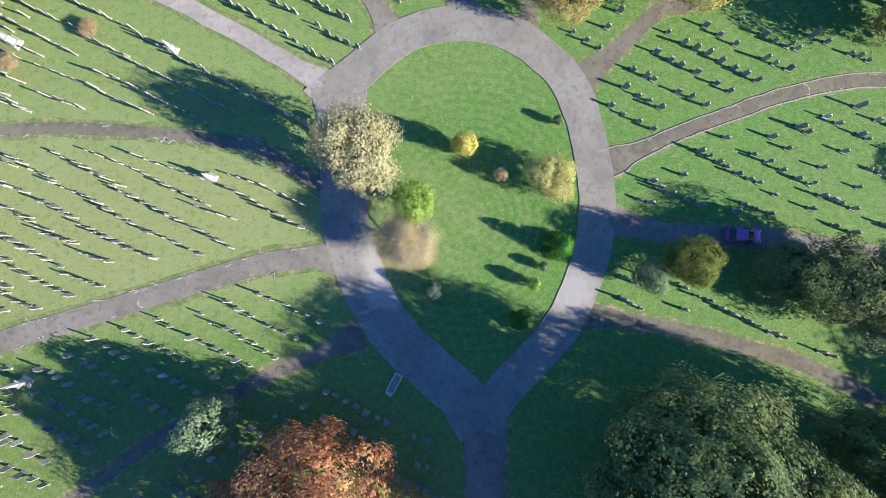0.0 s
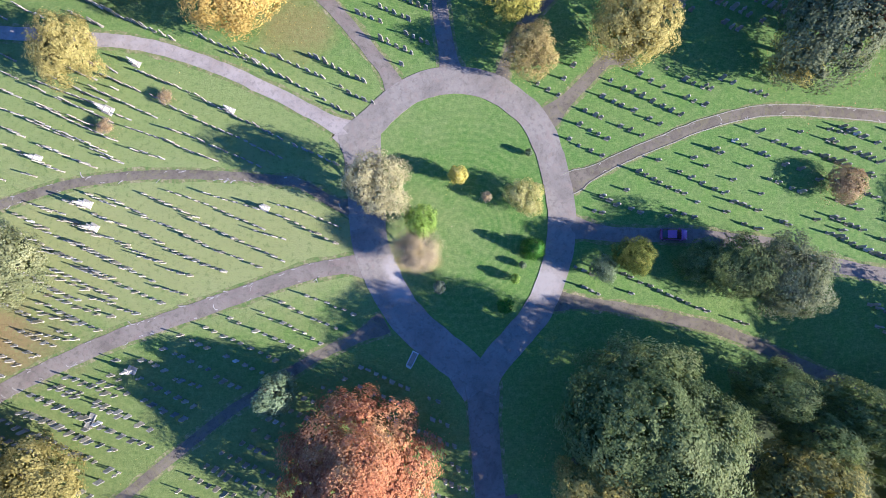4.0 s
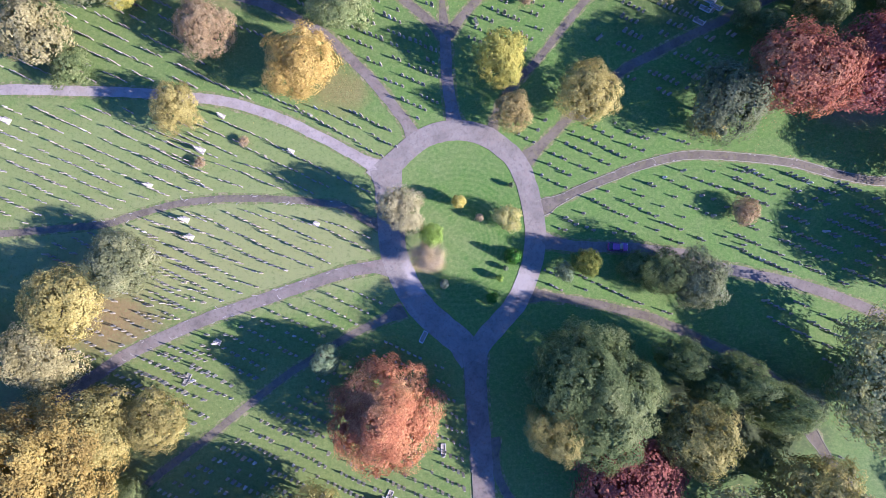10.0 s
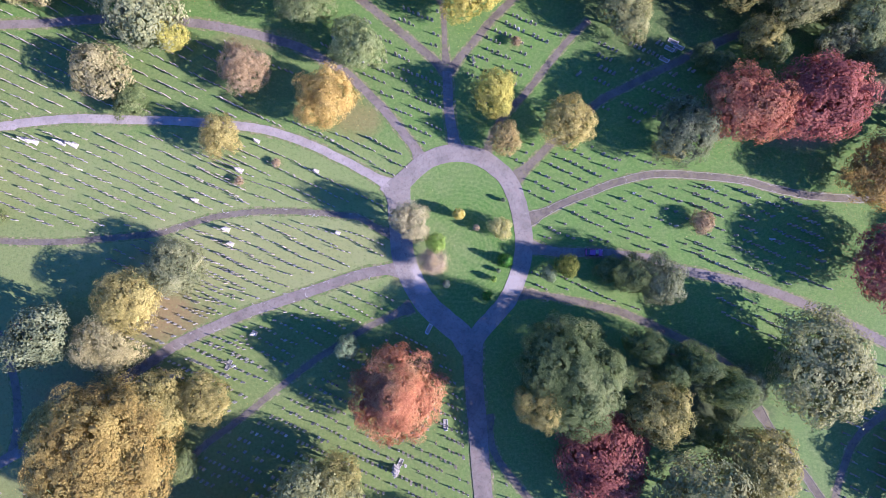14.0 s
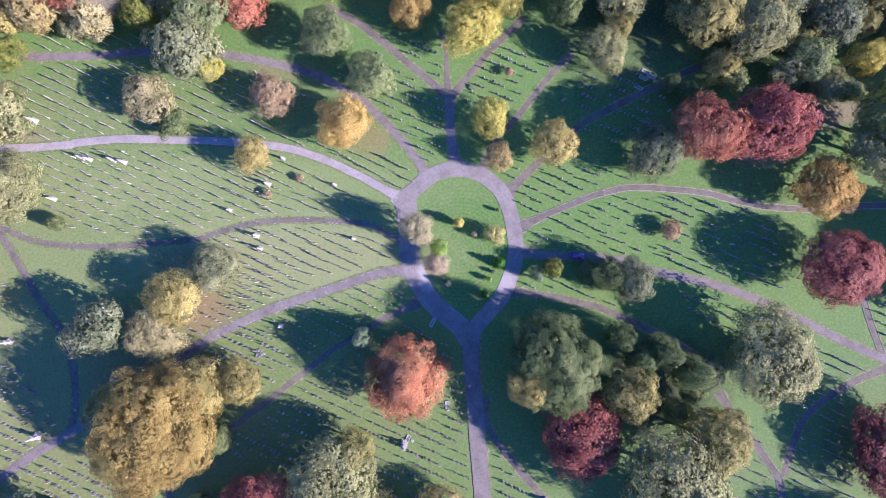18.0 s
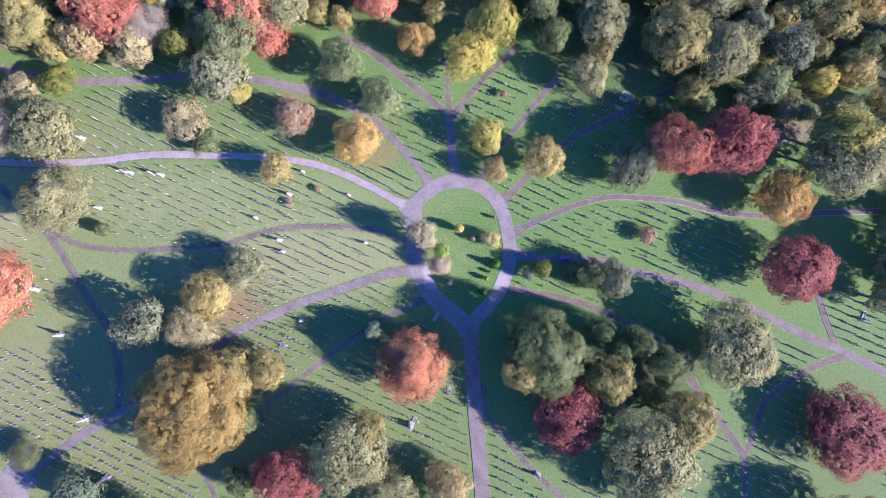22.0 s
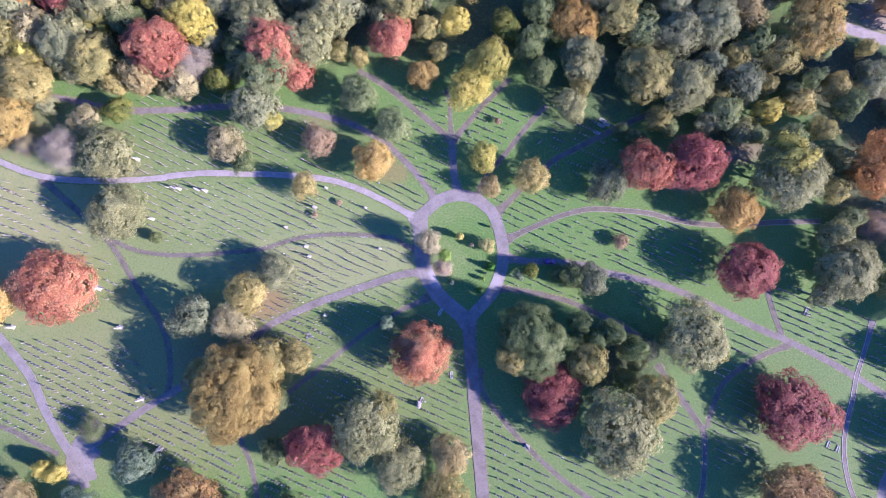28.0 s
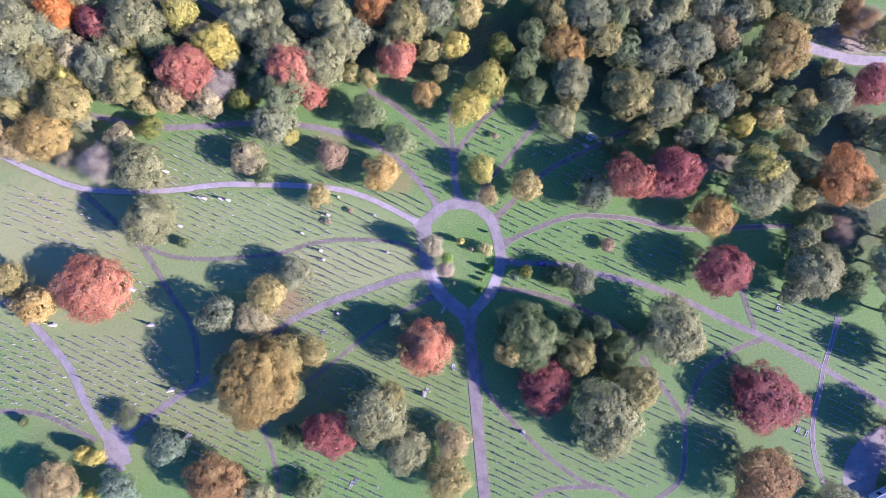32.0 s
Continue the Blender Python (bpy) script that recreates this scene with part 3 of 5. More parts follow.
def crown_mesh(name, seed, lumps, leaves, size, style):
    """A crown of radius 1 about its middle: boughs full of leaves, with gaps between them."""
    rng = np.random.default_rng(seed)
    if style == "cone":
        z = np.sort(rng.uniform(-1, 0.95, lumps))
        a = rng.uniform(0, 2 * np.pi, lumps)
        rr = (1 - z) / 2 * 0.80 + 0.05
        c = np.stack([rr * np.cos(a), rr * np.sin(a), z], 1)
        rad = 0.16 + 0.16 * (1 - z) / 2
    elif style == "dense":
        d = unit_dirs(rng, lumps)
        c = d * 0.66
        rad = np.full(lumps, 0.34) * rng.uniform(0.85, 1.1, lumps)
    else:
        d = unit_dirs(rng, lumps * 6, -0.35)
        keep = [0]
        gap = 1.55 / math.sqrt(lumps)
        for i in range(1, len(d)):
            if len(keep) < lumps and np.min(np.linalg.norm(d[keep] - d[i], axis=1)) > gap:
                keep.append(i)
        d = d[keep]
        az = np.arctan2(d[:, 1], d[:, 0])
        sway = 1 + (0.10 * np.sin(az * 2 + rng.uniform(0, 6)) + 0.09 * np.sin(az * 3 + rng.uniform(0, 6)) + 0.07 * np.sin(az * 5 + rng.uniform(0, 6))) * (1 - 0.7 * np.abs(d[:, 2])) * (0.5 if lumps > 100 else 1.0)
        reach = rng.uniform(0.60 if lumps > 100 else 0.54, 0.86, len(d)) * sway
        c = d * reach[:, None]
        c = np.vstack([c, unit_dirs(rng, max(3, lumps // 6)) * 0.3])
        if style == "peaked":
            up = np.clip(c[:, 2:] / 0.7, 0, 1)
            c[:, :2] *= 1 - 0.86 * up * up * (3 - 2 * up)
            c[:, 2] *= np.where(c[:, 2] > 0, 1.30, 1.0)
        rad = rng.uniform(0.16, 0.34, len(c)) * (1.26 if style == "round" else 1.12) * min(1.0, (70 / lumps) ** 0.5)
    w = rad ** 2
    pick = rng.choice(len(c), leaves, p=w / w.sum())
    u = unit_dirs(rng, leaves)
    if style == "sparse":
        depth = rng.uniform(0.3, 1.25, leaves)
    else:
        # each bough carries sprays of leaves, so that its surface is knobbly
        sprays = unit_dirs(rng, 18 * len(c)).reshape(len(c), 18, 3)
        mid = sprays[pick, rng.integers(0, 18, leaves)]
        u = mid + rng.normal(size=(leaves, 3)) * 0.32
        u /= np.linalg.norm(u, axis=1)[:, None]
        off = np.linalg.norm(u - mid, axis=1)
        depth = rng.uniform(0.80, 1.08, leaves) - 0.40 * off ** 2 + rng.exponential(0.06, leaves)
    p = c[pick] + u * (rad[pick] * depth)[:, None]
    if style == "cone":
        p[:, :2] *= rng.uniform(0.85, 1.1, (leaves, 1))
    inside = np.zeros(leaves, bool)
    for k in range(len(c)):
        inside |= (np.linalg.norm(p - c[k], axis=1) < rad[k] * 0.66) & (pick != k)
    if style != "sparse":
        p, u = p[~inside], u[~inside]
    out = p / np.maximum(np.linalg.norm(p, axis=1), 1e-6)[:, None]
    nrm = u * 0.46 + out * 0.62 + rng.normal(size=p.shape) * 0.22
    nrm /= np.linalg.norm(nrm, axis=1)[:, None]
    verts, blades = leaf_blades(rng, p, nrm, size)
    verts, faces = [verts], [blades.tolist()]
    base = len(verts[0])
    extra = []
    if style != "sparse":
        ico = bmesh.new()
        bmesh.ops.create_icosphere(ico, subdivisions=1 if leaves < 40000 else 2, radius=1)
        iv = np.array([v.co for v in ico.verts])
        ift = [[v.index for v in f.verts] for f in ico.faces]
        ico.free()
        for k in range(len(c)):
            extra.append(c[k] + iv * rad[k] * 0.26 * rng.uniform(0.80, 1.12, (len(iv), 1)))
            faces.append([[i + base for i in f] for f in ift])
            base += len(iv)
    allv = np.vstack(verts + extra)
    allf = [f for g in faces for f in g]
    me = bpy.data.meshes.new(name)
    me.from_pydata(allv.tolist(), [], allf)
    me.materials.append(LEAF["olivegrey"])
    if style != "sparse":
        me.polygons.foreach_set("use_smooth", [False] * len(blades) + [True] * (len(allf) - len(blades)))
    me.update()
    return me


def twig_mesh(name, seed, n):
    """Fine bare twigs fanning out through a crown of radius 1."""
    rng = np.random.default_rng(seed)
    a = unit_dirs(rng, n, -0.5) * rng.uniform(0.15, 0.7, (n, 1))
    tip = a + (unit_dirs(rng, n) * 0.25 + a * 0.40) * rng.uniform(0.4, 1.0, (n, 1))
    sd = np.cross(tip - a, rng.normal(size=(n, 3)))
    sd *= 0.0045 / np.linalg.norm(sd, axis=1)[:, None]
    v = np.stack([a - sd, a + sd, tip], 1).reshape(-1, 3)
    return mesh_of(name, v.tolist(), np.arange(n * 3).reshape(-1, 3).tolist(), [TWIG])


def trunk_mesh(name, seed, limbs):
    """Tapered trunk with forking limbs, 1 high and made for a crown of radius 1."""
    rng = random.Random(seed)
    verts, faces = [], []

    def tube(a, b, ra, rb, n=7, bend=0.03):
        k = len(verts)
        d = (b - a).normalized()
        s = d.orthogonal().normalized()
        q = d.cross(s)
        for j in range(4):
            t = j / 3
            o = a.lerp(b, t) + Vector((rng.uniform(-bend, bend), rng.uniform(-bend, bend), 0)) * (0 < j < 3)
            r = ra + (rb - ra) * t
            for i in range(n):
                w = 2 * math.pi * i / n
                verts.append(o + (s * math.cos(w) + q * math.sin(w)) * r)
        for j in range(3):
            for i in range(n):
                faces.append((k + j * n + i, k + j * n + (i + 1) % n, k + (j + 1) * n + (i + 1) % n, k + (j + 1) * n + i))

    tube(Vector((0, 0, -0.02)), Vector((0, 0, 0.08)), 0.085, 0.06)
    tube(Vector((0, 0, 0.08)), Vector((0.02, 0.01, 0.85)), 0.06, 0.012)
    for i in range(limbs):
        z = 0.22 + 0.5 * i / limbs
        w = i * 2.4 + rng.uniform(-0.4, 0.4)
        r = rng.uniform(0.45, 0.75)
        a = Vector((0, 0, z))
        b = Vector((r * math.cos(w), r * math.sin(w), z + rng.uniform(0.15, 0.3)))
        tube(a, b, 0.028, 0.008, 5)
        for s in (-0.5, 0.5):
            m = a.lerp(b, 0.55)
            tube(m, m + Vector((0.3 * math.cos(w + s), 0.3 * math.sin(w + s), 0.12)), 0.012, 0.004, 4)
    return mesh_of(name, verts, faces, [BARK], True)


CROWNS = {
    "broad": [crown_mesh("crown", 11 + i, 84, 48000, 0.0250, "broad") for i in range(5)],
    "great": [crown_mesh("crown", 21 + i, 170, 200000, 0.0135, "broad") for i in range(2)],
    "peaked": [crown_mesh("crown", 41, 120, 120000, 0.0160, "peaked")],
    "round": [crown_mesh("crown", 31 + i, 44, 16000, 0.042, "round") for i in range(6)],
    "fine": [crown_mesh("crown", 91 + i, 56, 44000, 0.0255, "round") for i in range(4)],
    "sparse": [crown_mesh("crown", 51 + i, 30, 36000, 0.0145, "sparse") for i in range(3)],
    "dense": [crown_mesh("crown", 61 + i, 46, 14000, 0.040, "dense") for i in range(2)],
    "cone": [crown_mesh("crown", 71 + i, 70, 14000, 0.040, "cone") for i in range(2)],
}
TWIGS = [twig_mesh("branchwork", 81 + i, 4500) for i in range(2)]
TRUNKS = [trunk_mesh("trunk", 5 + i, 7) for i in range(3)]
TREE_KIND = {"broad": ("broadleaf_tree", "broad spreading autumn tree with %s leaves", "tree"), "round": ("broadleaf_tree", "rounded autumn tree with %s leaves", "tree"),
             "fine": ("broadleaf_tree", "rounded autumn tree with fine %s leaves", "tree"),
             "peaked": ("broadleaf_tree", "tall pointed autumn tree with %s leaves", "tree"),
             "sparse": ("bare_tree", "thin half-bare autumn tree with %s twigs", "tree"), "dense": ("clipped_shrub", "dense rounded %s evergreen shrub on the lawn", "shrub"),
             "cone": ("conifer", "small conical %s conifer on the lawn", "conifer")}
TREES = []
spin = random.Random(4)


def tree(kind, hue, x, y, r, h):
    name, label, cat = TREE_KIND[kind]
    group = CROWNS[kind]
    if kind == "round" and math.hypot(x, y) < 80:
        group = CROWNS["fine"]
    if kind == "broad" and (math.hypot(x, y) < 48 and y < 20 or r > 13.5):
        group = CROWNS["great"]
    size = "large" if r > 8.5 else "small" if r < 3.5 and kind not in ("cone", "dense") else ""
    spot = "" if kind in ("cone", "dense") else " in dense woodland" if y > 62 or (x > 75 and y > 45) else " on the loop lawn" if math.hypot(x - 3, y - 7) < 14 else " among headstones"
    if len((label % HUE[hue] + spot).split()) > 11:
        size = spot = ""
    root = tagged(new(name), (size + " " + label % HUE[hue] + spot).strip(), cat, cat + "s of the cemetery")
    root.matrix_world = pose(x, y, 0, 0, 0, spin.uniform(0, 360))
    foot = 0.02 * h if kind in ("dense", "cone") else max(0.5, (0.09 if kind == 'round' else 0.14) * h)
    if group in (CROWNS["great"], CROWNS["peaked"]):
        foot = 0.07 * h
    half = (h - foot) / 2
    part("trunk", TRUNKS[spin.randrange(3)], root, Matrix.Diagonal((min(r, 0.5 * h), min(r, 0.5 * h), h * 0.93, 1)))
    place = Matrix.Translation((0, 0, foot + half)) @ Matrix.Diagonal((r * spin.uniform(0.94, 1.06), r * spin.uniform(0.94, 1.06), half, 1))
    crown = part("crown", group[spin.randrange(len(group))], root, place)
    if kind == "sparse":
        part("branchwork", TWIGS[spin.randrange(2)], root, place, "bare brown twigs")
    crown.material_slots[0].link = "OBJECT"
    crown.material_slots[0].material = LEAF[hue]
    TREES.append((x, y, r, hue))


tree('round', 'straw', -8.0, 11.7, 4.2, 10.8)
tree('dense', 'gold', 2.7, 13.4, 1.5, 4.6)
tree('round', 'lemon', 12.2, 10.2, 2.6, 3.9)
tree('round', 'lime', -2.5, 7.0, 2.2, 6.4)
tree('sparse', 'rosebare', -3.3, 3.0, 3.5, 5.9)
tree('dense', 'blue', -0.3, -2.3, 1.0, 2.9)
tree('cone', 'leafgreen', 13.4, 2.8, 1.7, 3.7)
tree('dense', 'sage', 11.7, 0.5, 0.6, 1.7)
tree('dense', 'lime', 10.6, -1.4, 0.8, 2.4)
tree('dense', 'leafgreen', 8.9, -5.1, 1.3, 3.7)
tree('dense', 'sage', 13.2, 16.8, 0.6, 1.8)
tree('sparse', 'rosebare', 6.8, 10.4, 0.8, 2.6)
tree('sparse', 'pink', -38.9, 26.0, 1.2, 1.6)
tree('sparse', 'pink', -47.3, 21.8, 1.3, 1.8)
tree('sparse', 'pink', 16.9, 53.9, 1.4, 2.2)
tree('dense', 'sage', -22.4, -15.6, 2.8, 9.0)
tree('peaked', 'redorange', -11.2, -25.2, 10.2, 13.8)
tree('broad', 'darkgreen', 25.0, -21.3, 12.4, 17.4)
# added crown that stands for the yellow patch on the dark green tree
tree('round', 'goldolive', 18.2, -27.4, 4.8, 17.4)
tree('round', 'darkgreen', 41.6, -15.6, 3.7, 13.5)
tree('round', 'darkgreen', 51.4, -19.4, 3.9, 15.5)
tree('round', 'darkgreen', 58.2, -24.8, 4.1, 16.5)
tree('round', 'bluegreen', 65.2, -25.9, 3.8, 9.0)
tree('broad', 'olivegold', 43.2, -28.9, 6.6, 16.5)
tree('broad', 'crimson', 32.2, -39.2, 10.6, 13.0)
tree('round', 'darkgreen', 61.5, -31.0, 3.0, 6.0)
# low dark bush, added to fill the black shade between its neighbours
tree('round', 'darkgreen', 57.5, -35.5, 3.6, 6.5)
tree('round', 'darkgreen', 46.4, -21.4, 3.7, 14.0)
tree('broad', 'olivegrey', 52.6, -49.6, 12.6, 19.5)
tree('broad', 'olivegold', 64.0, -42.0, 8.6, 14.6)
tree('broad', 'olivegrey', 53.6, -60.8, 7.1, 8.8)
tree('broad', 'olivegrey', 79.2, -20.8, 11.2, 14.5)
tree('round', 'olivegold', 86.5, -25.6, 5.4, 9.9)
tree('round', 'limedark', 26.8, 1.5, 2.6, 6.2)
tree('round', 'sage', 22.8, -0.2, 1.9, 4.2)
tree('round', 'darkgreen', 41.1, -0.8, 4.6, 8.4)
tree('round', 'bluegreen', 46.8, -2.3, 5.4, 9.5)
tree('round', 'darkgreen', 36.3, 0.4, 3.0, 5.8)
tree('round', 'pink', 58.7, 11.0, 2.8, 3.6)
tree('broad', 'crimson', 98.3, 0.6, 10.1, 12.8)
tree('broad', 'crimson', 114.2, -47.1, 13.1, 10.5)
tree('broad', 'rust', 109.4, -75.2, 13.2, 13.2)
tree('round', 'amber', -26.2, 39.4, 6.5, 10.2)
tree('round', 'goldolive', -49.8, 31.3, 4.4, 8.3)
tree('round', 'yellowgreen', 11.1, 40.2, 5.0, 9.2)
tree('round', 'tan', 13.3, 30.1, 3.6, 7.5)
tree('round', 'goldolive', 27.6, 33.2, 5.6, 9.7)
tree('round', 'pink', -45.1, 46.9, 5.5, 7.6)
tree('round', 'tanpale', -76.3, 46.0, 6.1, 8.5)
tree('round', 'darkgreen', -70.8, 40.2, 4.0, 5.9)
tree('round', 'green', -20.0, 51.1, 6.1, 9.7)
tree('round', 'green', -31.3, 61.9, 6.5, 10.9)
tree('round', 'amber', -9.7, 69.3, 5.0, 8.1)
tree('round', 'yellow', 6.3, 63.7, 6.9, 11.2)
tree('round', 'yellowgreen', 13.6, 73.0, 6.8, 12.1)
tree('round', 'yellow', 2.2, 88.1, 4.8, 8.6)
tree('round', 'limedark', 19.8, 86.6, 5.3, 8.2)
tree('broad', 'scarlet', -19.8, 81.5, 7.5, 11.8)
tree('round', 'goldolive', -31.1, 76.0, 3.2, 7.2)
tree('round', 'olivegrey', 41.3, 57.8, 5.4, 9.9)
tree('broad', 'olivegrey', 45.0, 73.1, 8.3, 12.6)
tree('broad', 'amberdark', 43.0, 86.0, 8.3, 11.6)
tree('round', 'bluegreen', 52.8, 31.0, 7.3, 12.5)
tree('round', 'goldolive', 51.3, 28.6, 3.4, 4.9)
tree('broad', 'scarlet', 64.2, 34.7, 8.4, 17.0)
tree('broad', 'crimson', 80.4, 36.0, 9.8, 17.0)
tree('round', 'darkgreen', 63.4, 46.3, 3.0, 7.0)
tree('round', 'darkgreen', 59.4, 49.3, 2.5, 6.1)
tree('broad', 'amberdark', 96.4, 21.3, 8.3, 11.1)
tree('broad', 'olivegrey', 112.3, 30.9, 11.6, 17.5)
# added crown that stands for the yellow top of the olive tree
tree('round', 'yellowgreen', 110.8, 37.2, 7.6, 18.8)
tree('broad', 'orangebrown', 145.3, 34.6, 11.0, 13.1)
tree('round', 'goldolive', 153.7, 28.9, 4.9, 13.8)
tree('broad', 'olivegrey', 132.4, -0.1, 10.3, 13.4)
tree('sparse', 'pink', 145.7, 14.2, 5.9, 7.9)
tree('broad', 'crimson', 161.3, 70.1, 8.4, 9.7)
tree('broad', 'olivegrey', -110.9, 22.6, 9.9, 12.8)
tree('dense', 'darkgreen', -100.9, 14.5, 2.3, 4.7)
tree('round', 'olivegrey', -114.5, 42.6, 8.7, 11.0)
tree('sparse', 'greybare', -130.8, 44.3, 7.3, 10.3)
tree('round', 'tanpale', -124.0, 55.0, 4.9, 7.2)
tree('sparse', 'tanpale', -143.1, 46.8, 4.6, 7.0)
tree('broad', 'goldtan', -151.1, 55.6, 10.4, 10.1)
tree('round', 'tan', -163.2, 51.1, 5.5, 7.6)
tree('round', 'limedark', -112.8, 58.4, 4.6, 7.6)
tree('broad', 'redorange', -131.5, -1.2, 12.8, 11.0)
tree('round', 'amber', -152.5, -7.1, 7.3, 9.9)
tree('round', 'goldolive', -164.5, 1.9, 6.3, 8.2)
tree('round', 'bluegreen', -86.6, -12.1, 6.8, 13.0)
tree('round', 'goldolive', -69.1, -4.7, 6.7, 10.6)
tree('round', 'tanpale', -73.6, -14.0, 6.5, 9.2)
tree('round', 'sagegreen', -59.3, 2.1, 6.1, 9.3)
tree('broad', 'goldtan', -70.2, -35.6, 15.6, 19.0)
tree('round', 'goldolive', -82.2, -30.3, 5.4, 12.0)
tree('round', 'goldolive', -61.6, -26.7, 6.6, 13.0)
tree('round', 'goldolive', -53.0, -26.2, 5.6, 9.5)
tree('round', 'green', -58.8, -40.8, 3.8, 5.2)
tree('broad', 'crimson', -46.4, -55.6, 8.8, 10.0)
tree('broad', 'olivegrey', -29.3, -48.7, 10.3, 13.9)
tree('round', 'olivegold', -24.3, -42.2, 5.0, 11.7)
tree('round', 'olivegrey', -18.6, -61.9, 8.0, 9.4)
tree('round', 'tan', -2.2, -59.5, 6.7, 8.5)
tree('round', 'goldolive', -4.5, -72.2, 7.7, 9.7)
tree('round', 'yellow', -135.9, -60.9, 2.7, 6.8)
tree('round', 'yellow', -131.5, -62.5, 3.2, 7.2)
tree('round', 'yellow', -133.4, -76.5, 2.5, 5.5)
tree('round', 'sage', -105.0, -58.6, 6.7, 9.0)
tree('broad', 'rust', -87.1, -71.0, 10.4, 11.2)
tree('broad', 'tan', -144.6, -72.0, 9.6, 9.6)
tree('round', 'sage', -121.6, -74.0, 6.4, 9.0)
tree('sparse', 'darkgreen', -120.4, -48.6, 5.1, 5.9)
tree('dense', 'darkgreen', -159.1, -50.0, 1.9, 3.8)
tree('round', 'olivegrey', -73.7, -78.5, 7.1, 8.8)
tree('round', 'darkgreen', -59.9, -57.5, 4.7, 6.3)
tree('round', 'darkgreen', -54.9, -76.8, 5.5, 6.1)
tree('broad', 'olivegrey', 137.1, -85.8, 9.4, 10.5)
tree('broad', 'olivegrey', 163.6, 1.0, 10.7, 15.0)
tree('broad', 'olivegrey', 164.1, -16.6, 8.2, 15.0)
tree('broad', 'olivegrey', 167.9, -34.3, 7.4, 13.0)
tree('broad', 'crimson', 164.9, -59.7, 9.5, 13.0)
tree('broad', 'olivegrey', 168.1, -77.1, 8.3, 12.0)
tree('broad', 'rust', 167.3, 11.4, 8.3, 13.0)
tree('broad', 'olivegrey', 169.0, 45.2, 9.1, 14.0)
tree('round', 'olivegrey', 129.5, 12.2, 4.6, 12.0)
tree('round', 'sagegreen', 125.5, -8.8, 4.2, 9.0)
tree('round', 'darkgreen', 146.6, -4.9, 5.4, 12.0)
tree('round', 'olivegold', 71.9, 53.1, 4.2, 8.4)
tree('round', 'green', 75.2, 49.9, 3.4, 7.7)
tree('round', 'olivegrey', 99.7, 47.7, 4.2, 8.4)
tree('round', 'green', 105.4, 46.8, 3.4, 7.7)
tree('round', 'olivegold', 92.6, 60.3, 4.6, 8.8)
tree('round', 'olivegold', 110.5, 64.6, 3.8, 8.0)
tree('round', 'olivegold', 128.9, 48.9, 4.6, 8.8)
tree('round', 'olivegold', 134.6, 37.9, 5.0, 9.2)
tree('round', 'olivegold', 132.0, 27.2, 4.6, 8.8)
tree('round', 'green', 137.0, 17.5, 4.2, 8.4)
tree('round', 'olivegold', 163.6, 52.6, 5.4, 9.5)
tree('round', 'olivegrey', 155.7, 56.2, 4.2, 8.4)
tree('round', 'green', 130.9, 77.5, 3.8, 8.0)
tree('round', 'olivegold', 146.5, 77.4, 3.4, 7.7)
tree('round', 'olivegold', 45.4, 65.4, 4.2, 8.4)
tree('round', 'green', 30.9, 83.1, 4.2, 8.4)
tree('round', 'green', 73.8, 73.8, 4.2, 8.4)
tree('round', 'olivegold', 99.9, 75.5, 4.6, 8.8)
tree('round', 'olivegold', 94.3, 99.8, 5.0, 9.2)
tree('round', 'green', 119.3, 62.4, 3.4, 7.7)
tree('round', 'olivegold', -7.7, 85.8, 4.2, 8.4)
tree('round', 'olivegold', -3.6, 77.2, 3.4, 7.7)
tree('round', 'olivegold', -37.8, 77.7, 3.4, 7.7)
tree('round', 'olivegrey', -73.9, 70.5, 3.8, 8.0)
tree('round', 'sagegreen', -81.1, 82.3, 4.6, 8.8)
tree('round', 'green', -109.6, 72.1, 3.8, 8.0)
tree('round', 'olivegold', -155.2, 70.4, 4.6, 8.8)
tree('round', 'sagegreen', -136.8, 60.7, 3.4, 7.7)
tree('round', 'olivegold', -163.6, 66.3, 4.2, 8.4)
tree('round', 'sagegreen', -53.4, 97.0, 5.4, 9.5)
tree('round', 'olivegrey', -33.2, 98.1, 4.6, 8.8)
tree('round', 'sagegreen', -67.1, 100.4, 5.4, 9.5)
tree('round', 'olivegrey', -128.5, 71.2, 3.8, 8.0)
tree('round', 'olivegrey', -97.3, 64.6, 2.5, 6.9)
tree('broad', 'orange', -143.9, 101.9, 7.9, 14.1)
tree('round', 'crimson', -131.0, 95.8, 6.6, 12.6)
tree('broad', 'olivegrey', -156.6, 91.6, 10.4, 16.8)
tree('broad', 'olivegrey', -114.8, 95.6, 10.6, 17.0)
tree('round', 'yellowgreen', -100.3, 100.4, 6.6, 12.6)
tree('broad', 'yellow', -86.2, 87.6, 8.4, 14.6)
tree('round', 'tan', -93.0, 92.1, 5.2, 11.1)
tree('broad', 'sagegreen', -76.3, 95.5, 7.5, 13.6)
tree('broad', 'olivegrey', -63.9, 85.0, 8.8, 15.1)
tree('broad', 'scarlet', -96.2, 76.0, 10.4, 18.0)
tree('round', 'yellowgreen', -117.8, 88.1, 5.2, 11.1)
tree('broad', 'sagegreen', -129.0, 79.7, 8.1, 14.3)
tree('broad', 'olivegold', -118.4, 74.2, 8.4, 14.6)
tree('broad', 'bluegreen', -159.4, 77.1, 8.4, 14.6)
tree('broad', 'olivegold', -150.1, 81.2, 8.1, 14.3)
tree('round', 'tanpale', -139.3, 85.3, 6.1, 12.1)
tree('broad', 'goldolive', -140.0, 66.6, 8.1, 14.3)
tree('round', 'yellowgreen', -142.0, 76.6, 4.7, 10.6)
